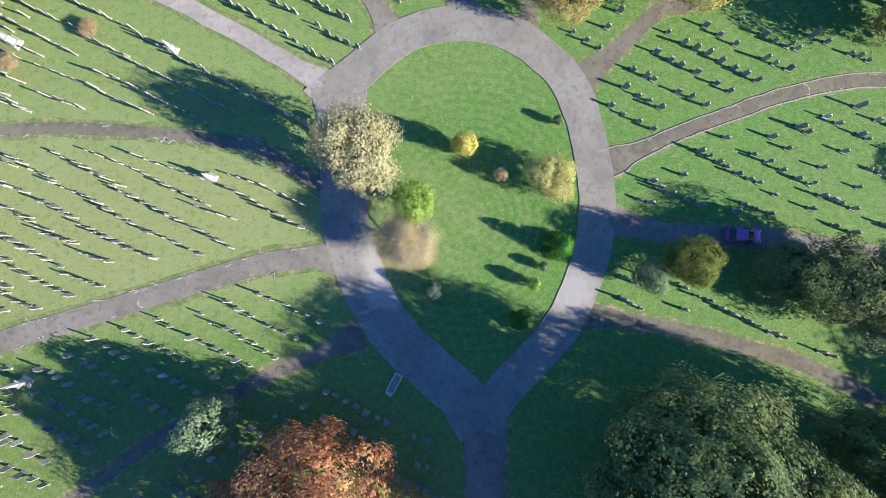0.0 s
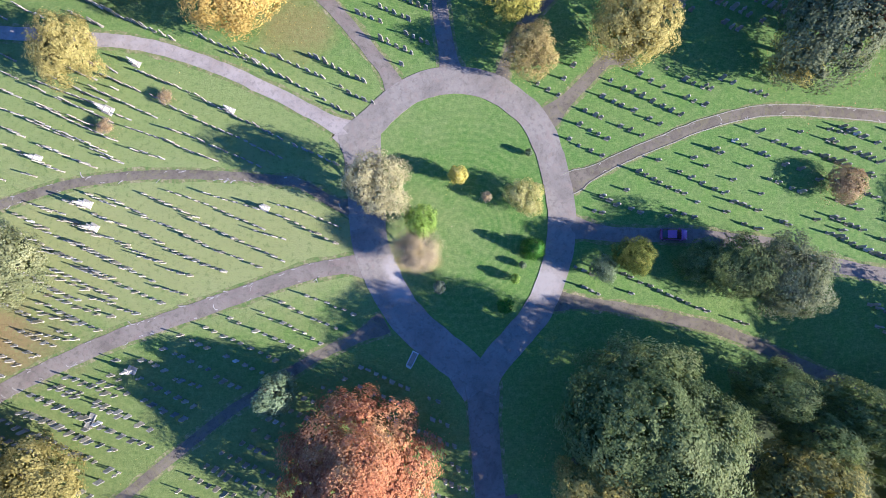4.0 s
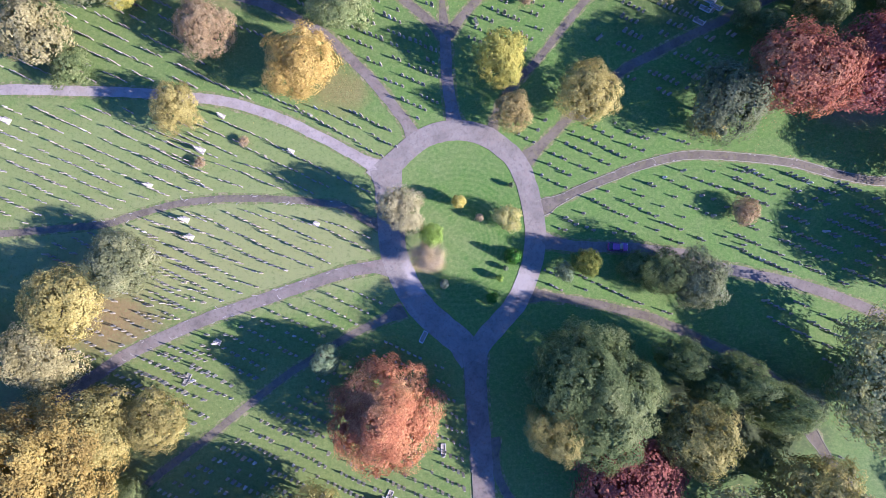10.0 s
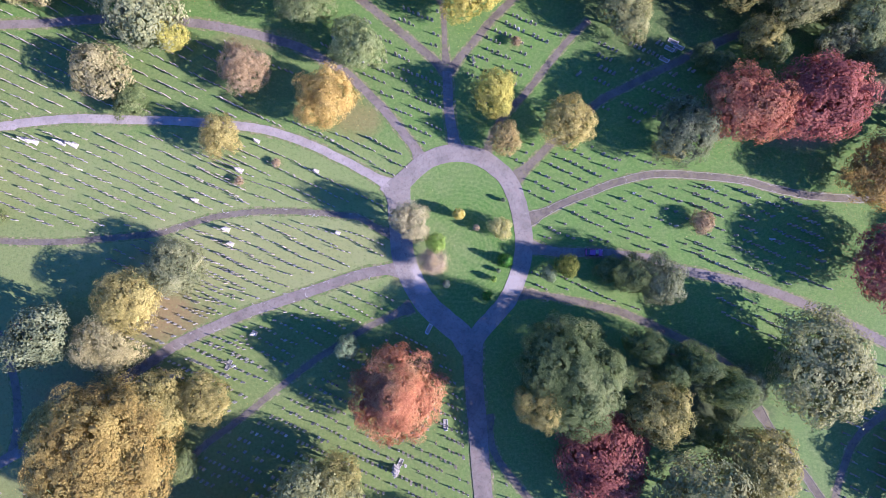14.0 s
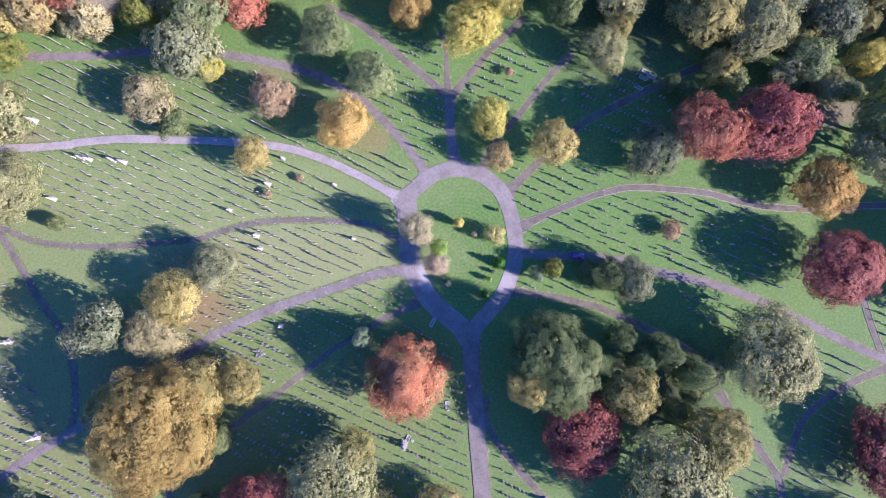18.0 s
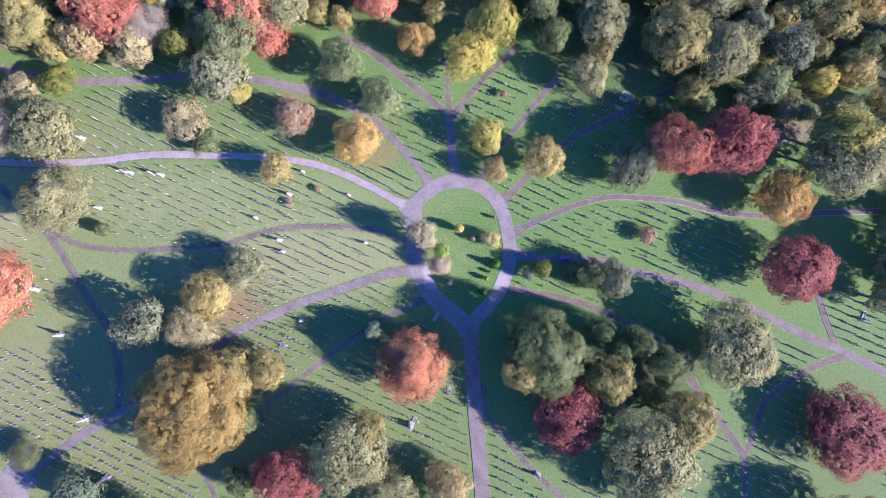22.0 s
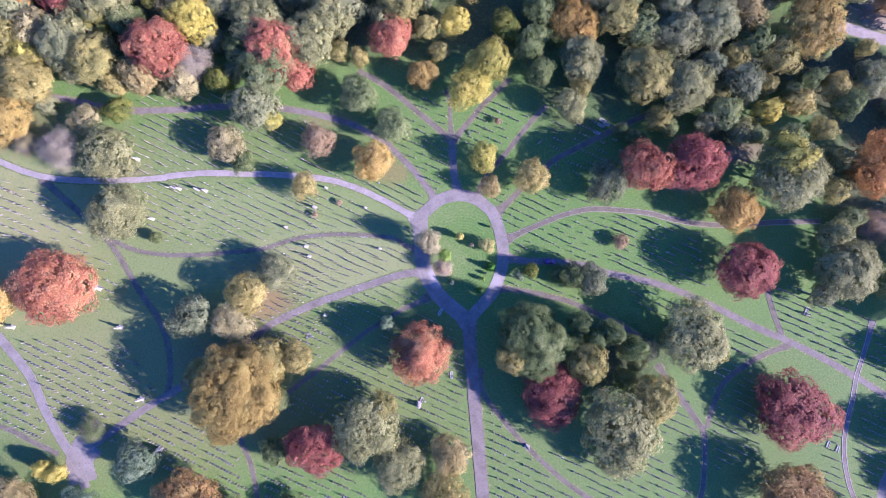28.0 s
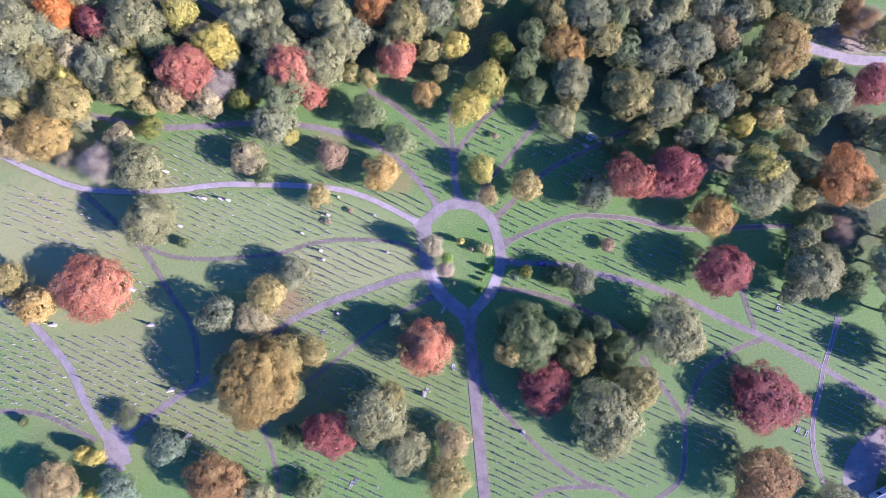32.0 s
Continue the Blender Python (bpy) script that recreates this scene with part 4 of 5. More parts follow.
tree('sparse', 'greybare', -86.1, 72.6, 7.0, 13.1)
tree('round', 'tanpale', -90.1, 66.7, 5.6, 11.6)
tree('round', 'tan', -103.2, 68.7, 6.6, 12.6)
tree('round', 'goldolive', -112.8, 66.6, 3.8, 9.6)
tree('round', 'limedark', -78.1, 67.0, 4.5, 10.4)
tree('broad', 'scarlet', -59.2, 77.9, 9.7, 16.0)
tree('round', 'scarlet', -52.6, 70.2, 6.0, 11.1)
tree('broad', 'green', -61.0, 69.6, 8.8, 15.1)
tree('round', 'sagegreen', -65.4, 57.6, 7.6, 13.1)
tree('round', 'yellowgreen', -60.7, 53.8, 3.3, 8.9)
tree('broad', 'olivegrey', -43.1, 97.3, 8.4, 14.6)
tree('broad', 'olivegrey', -41.2, 87.8, 7.9, 14.1)
tree('broad', 'olivegrey', -46.9, 79.7, 8.8, 15.1)
tree('broad', 'orangebrown', -28.0, 102.1, 7.9, 14.1)
tree('broad', 'olivegold', -15.9, 94.7, 8.8, 15.1)
tree('round', 'sagegreen', -5.7, 99.1, 7.0, 13.1)
tree('round', 'goldolive', 7.5, 100.9, 5.9, 11.9)
tree('round', 'olivegold', 38.4, 98.9, 6.3, 12.4)
tree('broad', 'sagegreen', 51.9, 96.8, 7.9, 14.1)
tree('round', 'olivegold', 58.1, 86.9, 7.0, 13.1)
tree('round', 'green', 66.3, 83.4, 6.1, 12.1)
tree('broad', 'sagegreen', 77.9, 81.3, 7.9, 14.1)
tree('broad', 'sagegreen', 90.7, 85.4, 8.4, 14.6)
tree('round', 'tan', 102.4, 89.3, 6.6, 12.6)
tree('broad', 'olivegold', 65.5, 66.4, 9.7, 16.0)
tree('broad', 'olivegrey', 79.8, 62.3, 9.3, 15.6)
tree('broad', 'goldtan', 123.9, 83.4, 10.4, 16.8)
tree('round', 'olivegold', 113.2, 74.1, 6.1, 12.1)
tree('round', 'yellowgreen', 114.9, 82.0, 4.2, 10.1)
tree('round', 'bluegreen', 100.0, 64.2, 6.6, 12.6)
tree('round', 'yellow', 109.6, 54.8, 4.2, 10.1)
tree('round', 'goldolive', 119.9, 57.8, 4.7, 10.6)
tree('round', 'goldolive', 133.2, 63.3, 4.7, 10.6)
tree('round', 'sagegreen', 145.4, 65.9, 5.6, 11.6)
tree('round', 'darkgreen', 136.9, 57.4, 5.2, 11.1)
tree('round', 'green', 92.9, 53.6, 6.1, 12.1)
tree('round', 'sagegreen', 88.5, 50.8, 4.2, 10.1)
tree('round', 'sagegreen', 77.9, 92.8, 6.1, 12.1)
tree('round', 'green', 63.1, 96.7, 5.6, 11.6)
tree('round', 'olivegrey', 71.7, 99.0, 6.1, 12.1)
tree('round', 'olivegrey', 84.6, 98.9, 6.1, 12.1)
tree('round', 'sagegreen', 107.9, 96.1, 7.0, 13.1)
tree('round', 'olivegold', 115.6, 99.3, 7.0, 13.1)
tree('round', 'sagegreen', 97.7, 100.5, 6.1, 12.1)
tree('round', 'bluegreen', 88.9, 70.6, 5.6, 11.6)
tree('round', 'darkgreen', 105.5, 79.1, 5.6, 11.6)
tree('round', 'darkgreen', 128.6, 98.1, 7.0, 13.1)
tree('round', 'olivegrey', 140.6, 99.0, 7.0, 13.1)
tree('round', 'darkgreen', 30.7, 90.9, 5.6, 11.6)
tree('round', 'darkgreen', 27.2, 78.1, 5.2, 11.1)
tree('round', 'darkgreen', 31.3, 69.5, 4.7, 10.6)
tree('round', 'sagegreen', -35.1, 91.7, 5.6, 11.6)
tree('round', 'olivegrey', -22.5, 88.6, 4.7, 10.6)
tree('round', 'darkgreen', -72.1, 77.2, 5.2, 11.1)
tree('round', 'olivegrey', -124.9, 86.2, 6.1, 12.1)
tree('round', 'darkgreen', -108.3, 88.1, 6.1, 12.1)
tree('round', 'sagegreen', -147.3, 92.6, 7.0, 13.1)
tree('broad', 'sagegreen', -163.4, 102.1, 7.9, 14.1)
tree('round', 'olivegrey', -135.2, 107.5, 7.0, 13.1)
tree('round', 'darkgreen', 124.9, 66.1, 4.2, 10.1)
tree('round', 'green', 117.3, 46.3, 4.2, 10.1)
tree('sparse', 'rust', 155.5, 93.4, 7.0, 13.1)
tree('round', 'olivegold', 164.5, 89.2, 6.1, 12.1)
tree('round', 'rust', 152.5, 98.5, 5.2, 11.1)
tree('broad', 'olivegrey', -152.6, 110.0, 9.3, 15.6)
tree('broad', 'sagegreen', -103.2, 110.5, 9.3, 15.6)
tree('broad', 'olivegrey', -78.3, 109.2, 9.3, 15.6)
tree('broad', 'olivegold', -53.3, 110.0, 9.3, 15.6)
tree('broad', 'sagegreen', -11.4, 110.7, 9.3, 15.6)
tree('broad', 'olivegrey', 18.2, 109.7, 8.4, 14.6)
tree('broad', 'darkgreen', 30.9, 109.5, 8.4, 14.6)
tree('broad', 'olivegrey', 60.6, 109.9, 9.3, 15.6)
tree('broad', 'olivegold', 86.2, 109.7, 9.3, 15.6)
tree('broad', 'sagegreen', 112.0, 110.5, 9.3, 15.6)
tree('broad', 'olivegrey', 137.9, 111.4, 9.3, 15.6)
tree('broad', 'olivegrey', -172.8, 91.7, 10.4, 16.8)
tree('broad', 'sagegreen', -173.0, 73.2, 9.3, 15.6)
tree('broad', 'tan', -172.1, 58.8, 8.4, 14.6)


# ---- graves ----
def arch_slab(w, t, h, top, seg=8):
    """Upright slab whose head is arched, pointed, shouldered or straight."""
    out = [(-w / 2, 0), (w / 2, 0)]
    if top == "arch":
        out += [(w / 2 * math.cos(math.pi * i / seg), h - w * 0.32 + w * 0.32 * math.sin(math.pi * i / seg)) for i in range(seg + 1)]
    elif top == "point":
        out += [(w / 2, h * 0.78), (w * 0.3, h * 0.92), (0, h), (-w * 0.3, h * 0.92), (-w / 2, h * 0.78)]
    elif top == "shoulder":
        out += [(w / 2, h * 0.8), (w * 0.36, h * 0.8), (w * 0.3, h * 0.95), (0, h), (-w * 0.3, h * 0.95), (-w * 0.36, h * 0.8), (-w / 2, h * 0.8)]
    elif top == "cross":
        a = w * 0.16
        out = [(-a, 0), (a, 0), (a, h * 0.55), (w / 2, h * 0.55), (w / 2, h * 0.75), (a, h * 0.75), (a, h), (-a, h), (-a, h * 0.75), (-w / 2, h * 0.75), (-w / 2, h * 0.55), (-a, h * 0.55)]
    else:
        out += [(w / 2, h), (-w / 2, h)]
    n = len(out)
    verts = [(x, -t / 2, z) for x, z in out] + [(x, t / 2, z) for x, z in out]
    faces = [tuple(range(n)), tuple(reversed(range(n, 2 * n)))] + [(i, i + n, (i + 1) % n + n, (i + 1) % n) for i in range(n)]
    return verts, faces


def block(w, d, h, z=0.0, taper=0.9):
    v = [(-w / 2, -d / 2, z), (w / 2, -d / 2, z), (w / 2, d / 2, z), (-w / 2, d / 2, z)]
    v += [(x * taper, y * taper, z + h) for x, y, _ in v]
    return v, [(0, 3, 2, 1), (4, 5, 6, 7), (0, 1, 5, 4), (1, 2, 6, 5), (2, 3, 7, 6), (3, 0, 4, 7)]


STONES = []
for top, w, t, h, mat, text in (("arch", 0.66, 0.11, 0.95, GRANITE, "round-topped grey granite headstone on a plinth"), ("straight", 0.72, 0.12, 0.80, GRANITE, "square grey granite headstone on a plinth"),
                                ("shoulder", 0.70, 0.12, 1.05, SANDSTONE, "shouldered weathered sandstone headstone on a plinth"), ("point", 0.62, 0.13, 1.20, SANDSTONE, "pointed weathered sandstone headstone on a plinth"),
                                ("arch", 0.60, 0.10, 0.75, SANDSTONE, "low round-topped mossy sandstone headstone on a plinth"), ("cross", 0.60, 0.14, 1.25, SANDSTONE, "stone cross grave marker on a plinth"),
                                ("arch", 0.68, 0.10, 0.90, MARBLE, "pale marble round-topped headstone on a plinth")):
    sv, sf = arch_slab(w, t, h, top)
    pv, pf = block(w + 0.16, 0.27, 0.15)
    STONES.append((sv, sf, pv, pf, mesh_of("slab", [(x, y, z + 0.15) for x, y, z in sv], sf, [mat]), mesh_of("plinth", pv, pf, [mat]), mat, text))
WEIGHTS = (26, 16, 21, 11, 21, 3, 2)
HEART, NEAR, SINGLE = (2.9, 8.0), 52.0, [0]
FAR = {GRANITE.name: ([], []), SANDSTONE.name: ([], []), MARBLE.name: ([], [])}
dice = random.Random(77)


def in_poly(x, y, poly):
    hit = False
    for (x0, y0), (x1, y1) in zip(poly, poly[1:] + poly[:1]):
        if (y0 > y) != (y1 > y) and x < (x1 - x0) * (y - y0) / (y1 - y0) + x0:
            hit = not hit
    return hit


def on_way(x, y, room):
    for pts, h in LINES:
        if np.min((pts[:, 0] - x) ** 2 + (pts[:, 1] - y) ** 2) < (h + room) ** 2:
            return True
    return False


def bed_mesh(seed, mat):
    """Low uneven mound of gravel and withered plants before a stone."""
    rng = random.Random(seed)
    n, m = 6, 7
    verts = [((i / (n - 1) - 0.5) * 0.8 + rng.uniform(-0.04, 0.04), 0.14 + j * 0.15 + rng.uniform(-0.04, 0.04), rng.uniform(0.06, 0.2) if 0 < i < n - 1 and 0 < j < m - 1 else 0.0) for j in range(m) for i in range(n)]
    faces = [(j * n + i, j * n + i + 1, (j + 1) * n + i + 1, (j + 1) * n + i) for j in range(m - 1) for i in range(n - 1)]
    return mesh_of("grave_bed", verts, faces, [mat])


EARTH = plain("dry_plants_and_gravel", (0.26, 0.19, 0.13), 0.9, 0, 0.5)
CHIPS = plain("stone_chippings", (0.34, 0.32, 0.29), 0.9, 0, 0.5)
BEDS = [bed_mesh(1, EARTH), bed_mesh(2, EARTH), bed_mesh(3, CHIPS)]


def headstone(x, y, turn):
    k = dice.choices(range(len(STONES)), WEIGHTS)[0]
    sv, sf, pv, pf, slab, plinth, mat, text = STONES[k]
    size = dice.uniform(0.62, 1.02)
    low = 0.92 if x > 8 else 1.0
    lean = dice.gauss(0, 2.5)
    m = pose(x, y, -0.02, lean, dice.gauss(0, 1.2), turn + dice.gauss(0, 3)) @ Matrix.Diagonal((size * (0.92 if x > 8 else 1.0), 1.7 if x > 8 else 1.05, size * low * dice.uniform(1.15, 1.5), 1))
    if math.hypot(x - HEART[0], y - HEART[1]) < NEAR and SINGLE[0] < 300:
        SINGLE[0] += 1
        root = tagged(new("headstone"), text + ", in the grass", "headstone", "headstones in rows")
        root.matrix_world = m
        part("slab", slab, root)
        part("plinth", plinth, root)
        if x > 8 and dice.random() < 0.5:
            part("grave_bed", dice.choice(BEDS), root, Matrix.Diagonal((1, 1, dice.uniform(0.6, 1.4), 1)), "low bed of gravel and dry plants")
    else:
        vs, fs = FAR[mat.name]
        for vv, ff, up in ((sv, sf, 0.15), (pv, pf, 0.0)):
            b = len(vs)
            vs.extend(tuple(m @ Vector((p[0], p[1], p[2] + up))) for p in vv)
            fs.extend(tuple(i + b for i in f) for f in ff)


ROW_TURN = -26.0


def field(space, fill, poly, west_of=999, east_of=-999):
    """Rows of headstones inside a plot, in broken runs."""
    turn = ROW_TURN + dice.uniform(-1.5, 1.5)
    a = radians(turn)
    along, across = Vector((math.cos(a), math.sin(a))), Vector((-math.sin(a), math.cos(a)))
    us = [Vector(p).dot(along) for p in poly]
    vs = [Vector(p).dot(across) for p in poly]
    v = min(vs) + space * 0.5
    while v < max(vs):
        u = min(us) + dice.uniform(0, 1)
        run = dice.randint(3, 11)
        while u < max(us):
            p = along * u + across * (v + dice.gauss(0, 0.07))
            if east_of < p.x < west_of and in_poly(p.x, p.y, poly):
                if run > 0:
                    if dice.random() < 0.9 and not on_way(p.x, p.y, 0.7):
                        headstone(p.x, p.y, turn)
                    run -= 1
                else:
                    u += dice.uniform(0.4, 1.0) * 7.0 * (1 - fill)
                    run = dice.randint(2, 12)
            u += dice.uniform(1.0, 1.35)
        v += space * dice.uniform(0.93, 1.07)


def row(x0, y0, x1, y1, n):
    """One run of n headstones from end to end."""
    turn = math.degrees(math.atan2(y1 - y0, x1 - x0)) if n > 3 else -24.5
    for i in range(n):
        t = (i + dice.uniform(-0.16, 0.16)) / max(1, n - 1)
        if n < 5 or dice.random() < 0.96:
            headstone(x0 + (x1 - x0) * t, y0 + (y1 - y0) * t + dice.gauss(0, 0.06), turn)


# runs near the loop
row(-43.2, 30.2, -34.9, 26.4, 8)
row(-33.7, 25.6, -24.2, 20.6, 10)
row(-22.8, 19.8, -14.8, 15.9, 8)
row(-48.2, 29.7, -39.9, 25.8, 8)
row(-39.7, 25.4, -35.2, 23.3, 4)
row(-34.7, 22.8, -27.8, 19.6, 7)
row(-50.7, 28.2, -40.7, 23.3, 10)
row(-38.5, 21.5, -35.3, 20.3, 4)
row(-34.0, 19.6, -25.9, 15.8, 8)
row(-26.8, 18.9, -22.8, 17.0, 4)
row(-57.1, 28.6, -49.2, 25.4, 8)
row(-45.7, 23.6, -44.7, 23.2, 2)
row(-44.2, 21.7, -38.3, 19.6, 6)
row(-37.8, 19.1, -32.1, 16.7, 6)
row(-57.1, 25.4, -52.4, 23.5, 5)
row(-51.7, 23.1, -50.2, 22.6, 2)
row(-43.5, 18.5, -39.8, 17.3, 4)
row(-57.1, 22.8, -48.2, 18.6, 9)
row(-48.0, 17.6, -45.5, 16.8, 3)
row(-57.1, 19.5, -50.7, 16.8, 6)
row(-57.1, 17.0, -53.9, 15.6, 4)
row(-42.3, 12.1, -34.9, 8.6, 7)
row(-48.0, 12.1, -42.3, 9.1, 6)
row(-42.3, 8.9, -37.4, 6.7, 5)
row(-37.4, 6.7, -32.0, 3.7, 5)
row(-31.1, 3.5, -25.9, 1.2, 5)
row(-38.6, 12.4, -33.4, 10.5, 5)
row(-33.4, 10.4, -25.5, 6.7, 8)
row(-33.4, 11.9, -26.5, 9.8, 6)
row(-23.0, 8.6, -15.1, 4.5, 8)
row(-23.2, 10.1, -19.5, 9.0, 4)
row(-19.5, 9.0, -14.8, 6.9, 5)
row(-35.9, 8.6, -29.5, 5.4, 6)
row(-29.5, 5.4, -22.7, 2.1, 7)
row(-26.5, 6.5, -22.4, 5.1, 4)
row(-49.2, 9.4, -45.3, 7.7, 4)
row(-45.3, 7.7, -39.7, 5.0, 6)
row(-57.1, 10.7, -53.9, 9.6, 4)
row(-53.6, 8.8, -51.7, 8.3, 3)
row(-48.3, 6.4, -44.8, 5.0, 4)
row(-44.6, 4.5, -40.0, 2.3, 5)
row(-57.1, 7.5, -51.7, 5.0, 5)
row(-51.7, 5.0, -44.4, 1.5, 7)
row(-56.1, 4.2, -52.4, 3.1, 4)
row(-52.2, 2.1, -49.0, 0.9, 4)
row(-39.2, 4.2, -36.0, 2.9, 4)
row(-36.0, 2.9, -30.9, 0.7, 5)
row(-30.6, 32.7, -26.3, 31.2, 4)
row(-25.0, 32.6, -22.5, 31.7, 3)
row(-25.0, 30.5, -18.8, 26.9, 6)
row(-17.5, 26.3, -16.3, 25.3, 2)
row(-22.5, 31.7, -14.0, 27.5, 8)
row(-12.7, 26.4, -9.5, 24.7, 4)
row(-18.4, 32.1, -10.4, 27.9, 8)
row(-15.1, 24.4, -12.3, 23.0, 4)
row(-19.1, -3.0, -12.7, -5.9, 6)
row(-22.6, -4.0, -20.1, -5.5, 3)
row(-18.4, -6.3, -15.3, -7.7, 4)
row(-25.8, -5.1, -24.6, -6.1, 2)
row(-22.6, -6.8, -20.9, -7.8, 3)
row(-19.7, -8.4, -17.5, -9.8, 3)
row(-30.2, -6.0, -20.3, -10.7, 9)
row(-33.7, -7.1, -23.5, -12.1, 9)
row(-36.9, -8.2, -25.7, -13.8, 10)
row(-39.4, -10.0, -33.3, -13.1, 6)
row(-31.9, -14.2, -29.0, -15.8, 4)
row(-42.5, -11.4, -39.4, -12.9, 4)
row(-37.9, -14.3, -34.6, -15.4, 4)
row(-42.6, -14.1, -35.1, -18.2, 7)
row(-48.1, -14.3, -39.9, -18.2, 8)
row(-39.2, -18.8, -36.6, -19.7, 3)
row(-53.7, -14.8, -47.4, -17.6, 6)
row(-45.7, -18.5, -41.4, -21.1, 4)
row(-56.5, -16.3, -47.4, -20.6, 8)
row(-46.5, -21.3, -41.2, -23.7, 5)
row(-57.0, -18.9, -53.9, -20.3, 4)
row(-52.7, -21.3, -46.7, -23.7, 5)
row(-57.0, -21.3, -53.4, -23.2, 4)
row(-52.2, -24.1, -49.8, -24.8, 3)
row(-55.4, 4.5, -51.7, 2.7, 4)
row(-50.5, 1.4, -44.6, -1.3, 5)
row(-55.1, 0.7, -50.5, -1.3, 4)
row(-49.5, -2.6, -46.6, -3.4, 4)
row(-45.6, -4.3, -43.4, -4.8, 3)
row(-55.6, -2.0, -47.3, -5.6, 7)
row(-57.0, -4.2, -52.0, -6.1, 5)
row(-57.0, -7.4, -53.2, -8.5, 4)
row(-43.4, -1.8, -39.8, -3.4, 4)
row(-47.5, 3.0, -41.0, -0.4, 6)
row(-40.5, -1.2, -36.6, -2.4, 4)
row(-42.4, 3.1, -39.5, 2.1, 4)
row(-37.7, 3.4, -30.9, 0.6, 6)
row(-38.5, 1.0, -35.8, 0.3, 3)
row(15.0, 27.2, 17.9, 25.5, 3)
row(18.9, 27.9, 18.9, 27.9, 1)
row(20.3, 29.7, 20.3, 29.7, 1)
row(30.4, 28.1, 33.4, 26.4, 3)
row(25.9, 27.4, 25.9, 27.4, 1)
row(27.7, 26.3, 30.2, 25.2, 3)
row(31.9, 24.2, 36.0, 22.1, 4)
row(24.5, 25.1, 29.0, 22.9, 4)
row(31.5, 21.5, 32.8, 20.8, 2)
row(22.0, 23.0, 24.3, 21.8, 3)
row(27.0, 20.6, 30.1, 19.2, 3)
row(20.9, 20.9, 25.1, 18.7, 4)
row(19.2, 18.8, 23.9, 16.3, 4)
row(37.1, 27.3, 40.7, 25.8, 4)
row(34.4, 29.2, 34.4, 29.2, 1)
row(36.7, 24.7, 39.7, 23.5, 3)
row(42.6, 27.4, 44.2, 26.8, 2)
row(46.7, 25.4, 49.0, 24.8, 3)
row(44.0, 18.0, 45.3, 17.3, 2)
row(47.6, 16.2, 48.8, 15.6, 2)
row(51.3, 14.2, 53.4, 13.6, 2)
row(47.5, 19.3, 47.5, 19.3, 1)
row(49.8, 17.9, 54.4, 16.0, 4)
row(32.4, 15.3, 32.4, 15.3, 1)
row(37.6, 15.6, 37.6, 15.6, 1)
row(40.8, 17.0, 41.8, 16.1, 2)
row(29.2, 13.9, 32.5, 12.2, 4)
row(27.5, 11.2, 27.5, 11.2, 1)
row(35.7, 13.5, 41.9, 10.2, 5)
row(43.1, 9.1, 46.6, 7.7, 4)
row(23.9, 10.3, 25.8, 9.0, 3)
row(22.7, 8.1, 23.7, 7.8, 2)
row(27.8, 8.3, 29.3, 7.8, 2)
row(33.7, 11.3, 36.2, 10.3, 3)
row(37.9, 9.0, 37.9, 9.0, 1)
row(39.4, 14.4, 39.4, 14.4, 1)
row(43.3, 12.2, 43.3, 12.2, 1)
row(45.8, 14.1, 45.8, 14.1, 1)
row(47.4, 10.1, 47.4, 10.1, 1)
row(34.5, 7.9, 37.3, 6.8, 3)
row(33.4, 7.2, 33.4, 7.2, 1)
row(42.0, 7.5, 42.0, 7.5, 1)
row(44.7, 5.7, 46.7, 4.9, 2)
row(50.2, 6.0, 51.1, 5.4, 2)
row(48.6, 12.5, 53.4, 10.2, 4)
row(53.8, 19.1, 53.8, 19.1, 1)
row(58.3, 19.5, 60.9, 18.8, 3)
row(56.1, 12.0, 56.1, 12.0, 1)
row(55.4, 6.0, 55.4, 6.0, 1)
row(59.1, 4.3, 59.1, 4.3, 1)
row(26.2, -1.0, 38.4, -7.0, 10)
row(42.8, -8.3, 43.8, -8.8, 2)
row(20.8, -3.0, 22.8, -4.0, 3)
row(27.5, -4.0, 27.5, -4.0, 1)
row(19.5, 0.0, 21.8, -1.0, 3)
row(-46.4, 38.5, -38.5, 35.0, 7)
row(-36.3, 36.1, -26.2, 31.5, 9)
row(-42.4, 50.1, -35.6, 47.3, 6)
# plots further out, filled with broken runs
field(2.40, 0.74, [(-14, 19), (-24, 23), (-43, 31), (-65, 33), (-91, 34), (-108, 33), (-104, 15), (-82, 10), (-65, 13), (-52, 16), (-35, 16), (-18, 14)], west_of=-45.5)
field(2.35, 0.85, [(-16, 11), (-31, 13), (-44, 13), (-61, 11), (-78, 6), (-69, -5), (-78, -22), (-63, -14), (-44, -5), (-24, 0), (-13, 2)], west_of=-46.0)
field(2.30, 0.84, [(-13, -3), (-25, -4), (-42, -9), (-57, -15), (-69, -22), (-80, -30), (-53, -33), (-44, -26), (-33, -19), (-13, -8)], west_of=-45.5)
field(2.40, 0.84, [(-11, -13), (-23, -19), (-35, -27), (-46, -35), (-61, -44), (-36, -52), (-11, -63), (-4, -63), (5, -64), (4, -45), (3, -28), (-1, -18)])
field(2.60, 0.72, [(12, -45), (13, -64), (14, -91), (29, -91), (46, -81), (28, -65), (15, -51)])
field(2.60, 0.72, [(-183, -11), (-168, -14), (-160, -16), (-149, -28), (-141, -42), (-135, -53), (-140, -53), (-157, -45), (-170, -44), (-182, -44)])
field(2.50, 0.75, [(-148, -20), (-128, -19), (-109, -23), (-100, -40), (-116, -48), (-125, -55), (-132, -50), (-141, -35)])
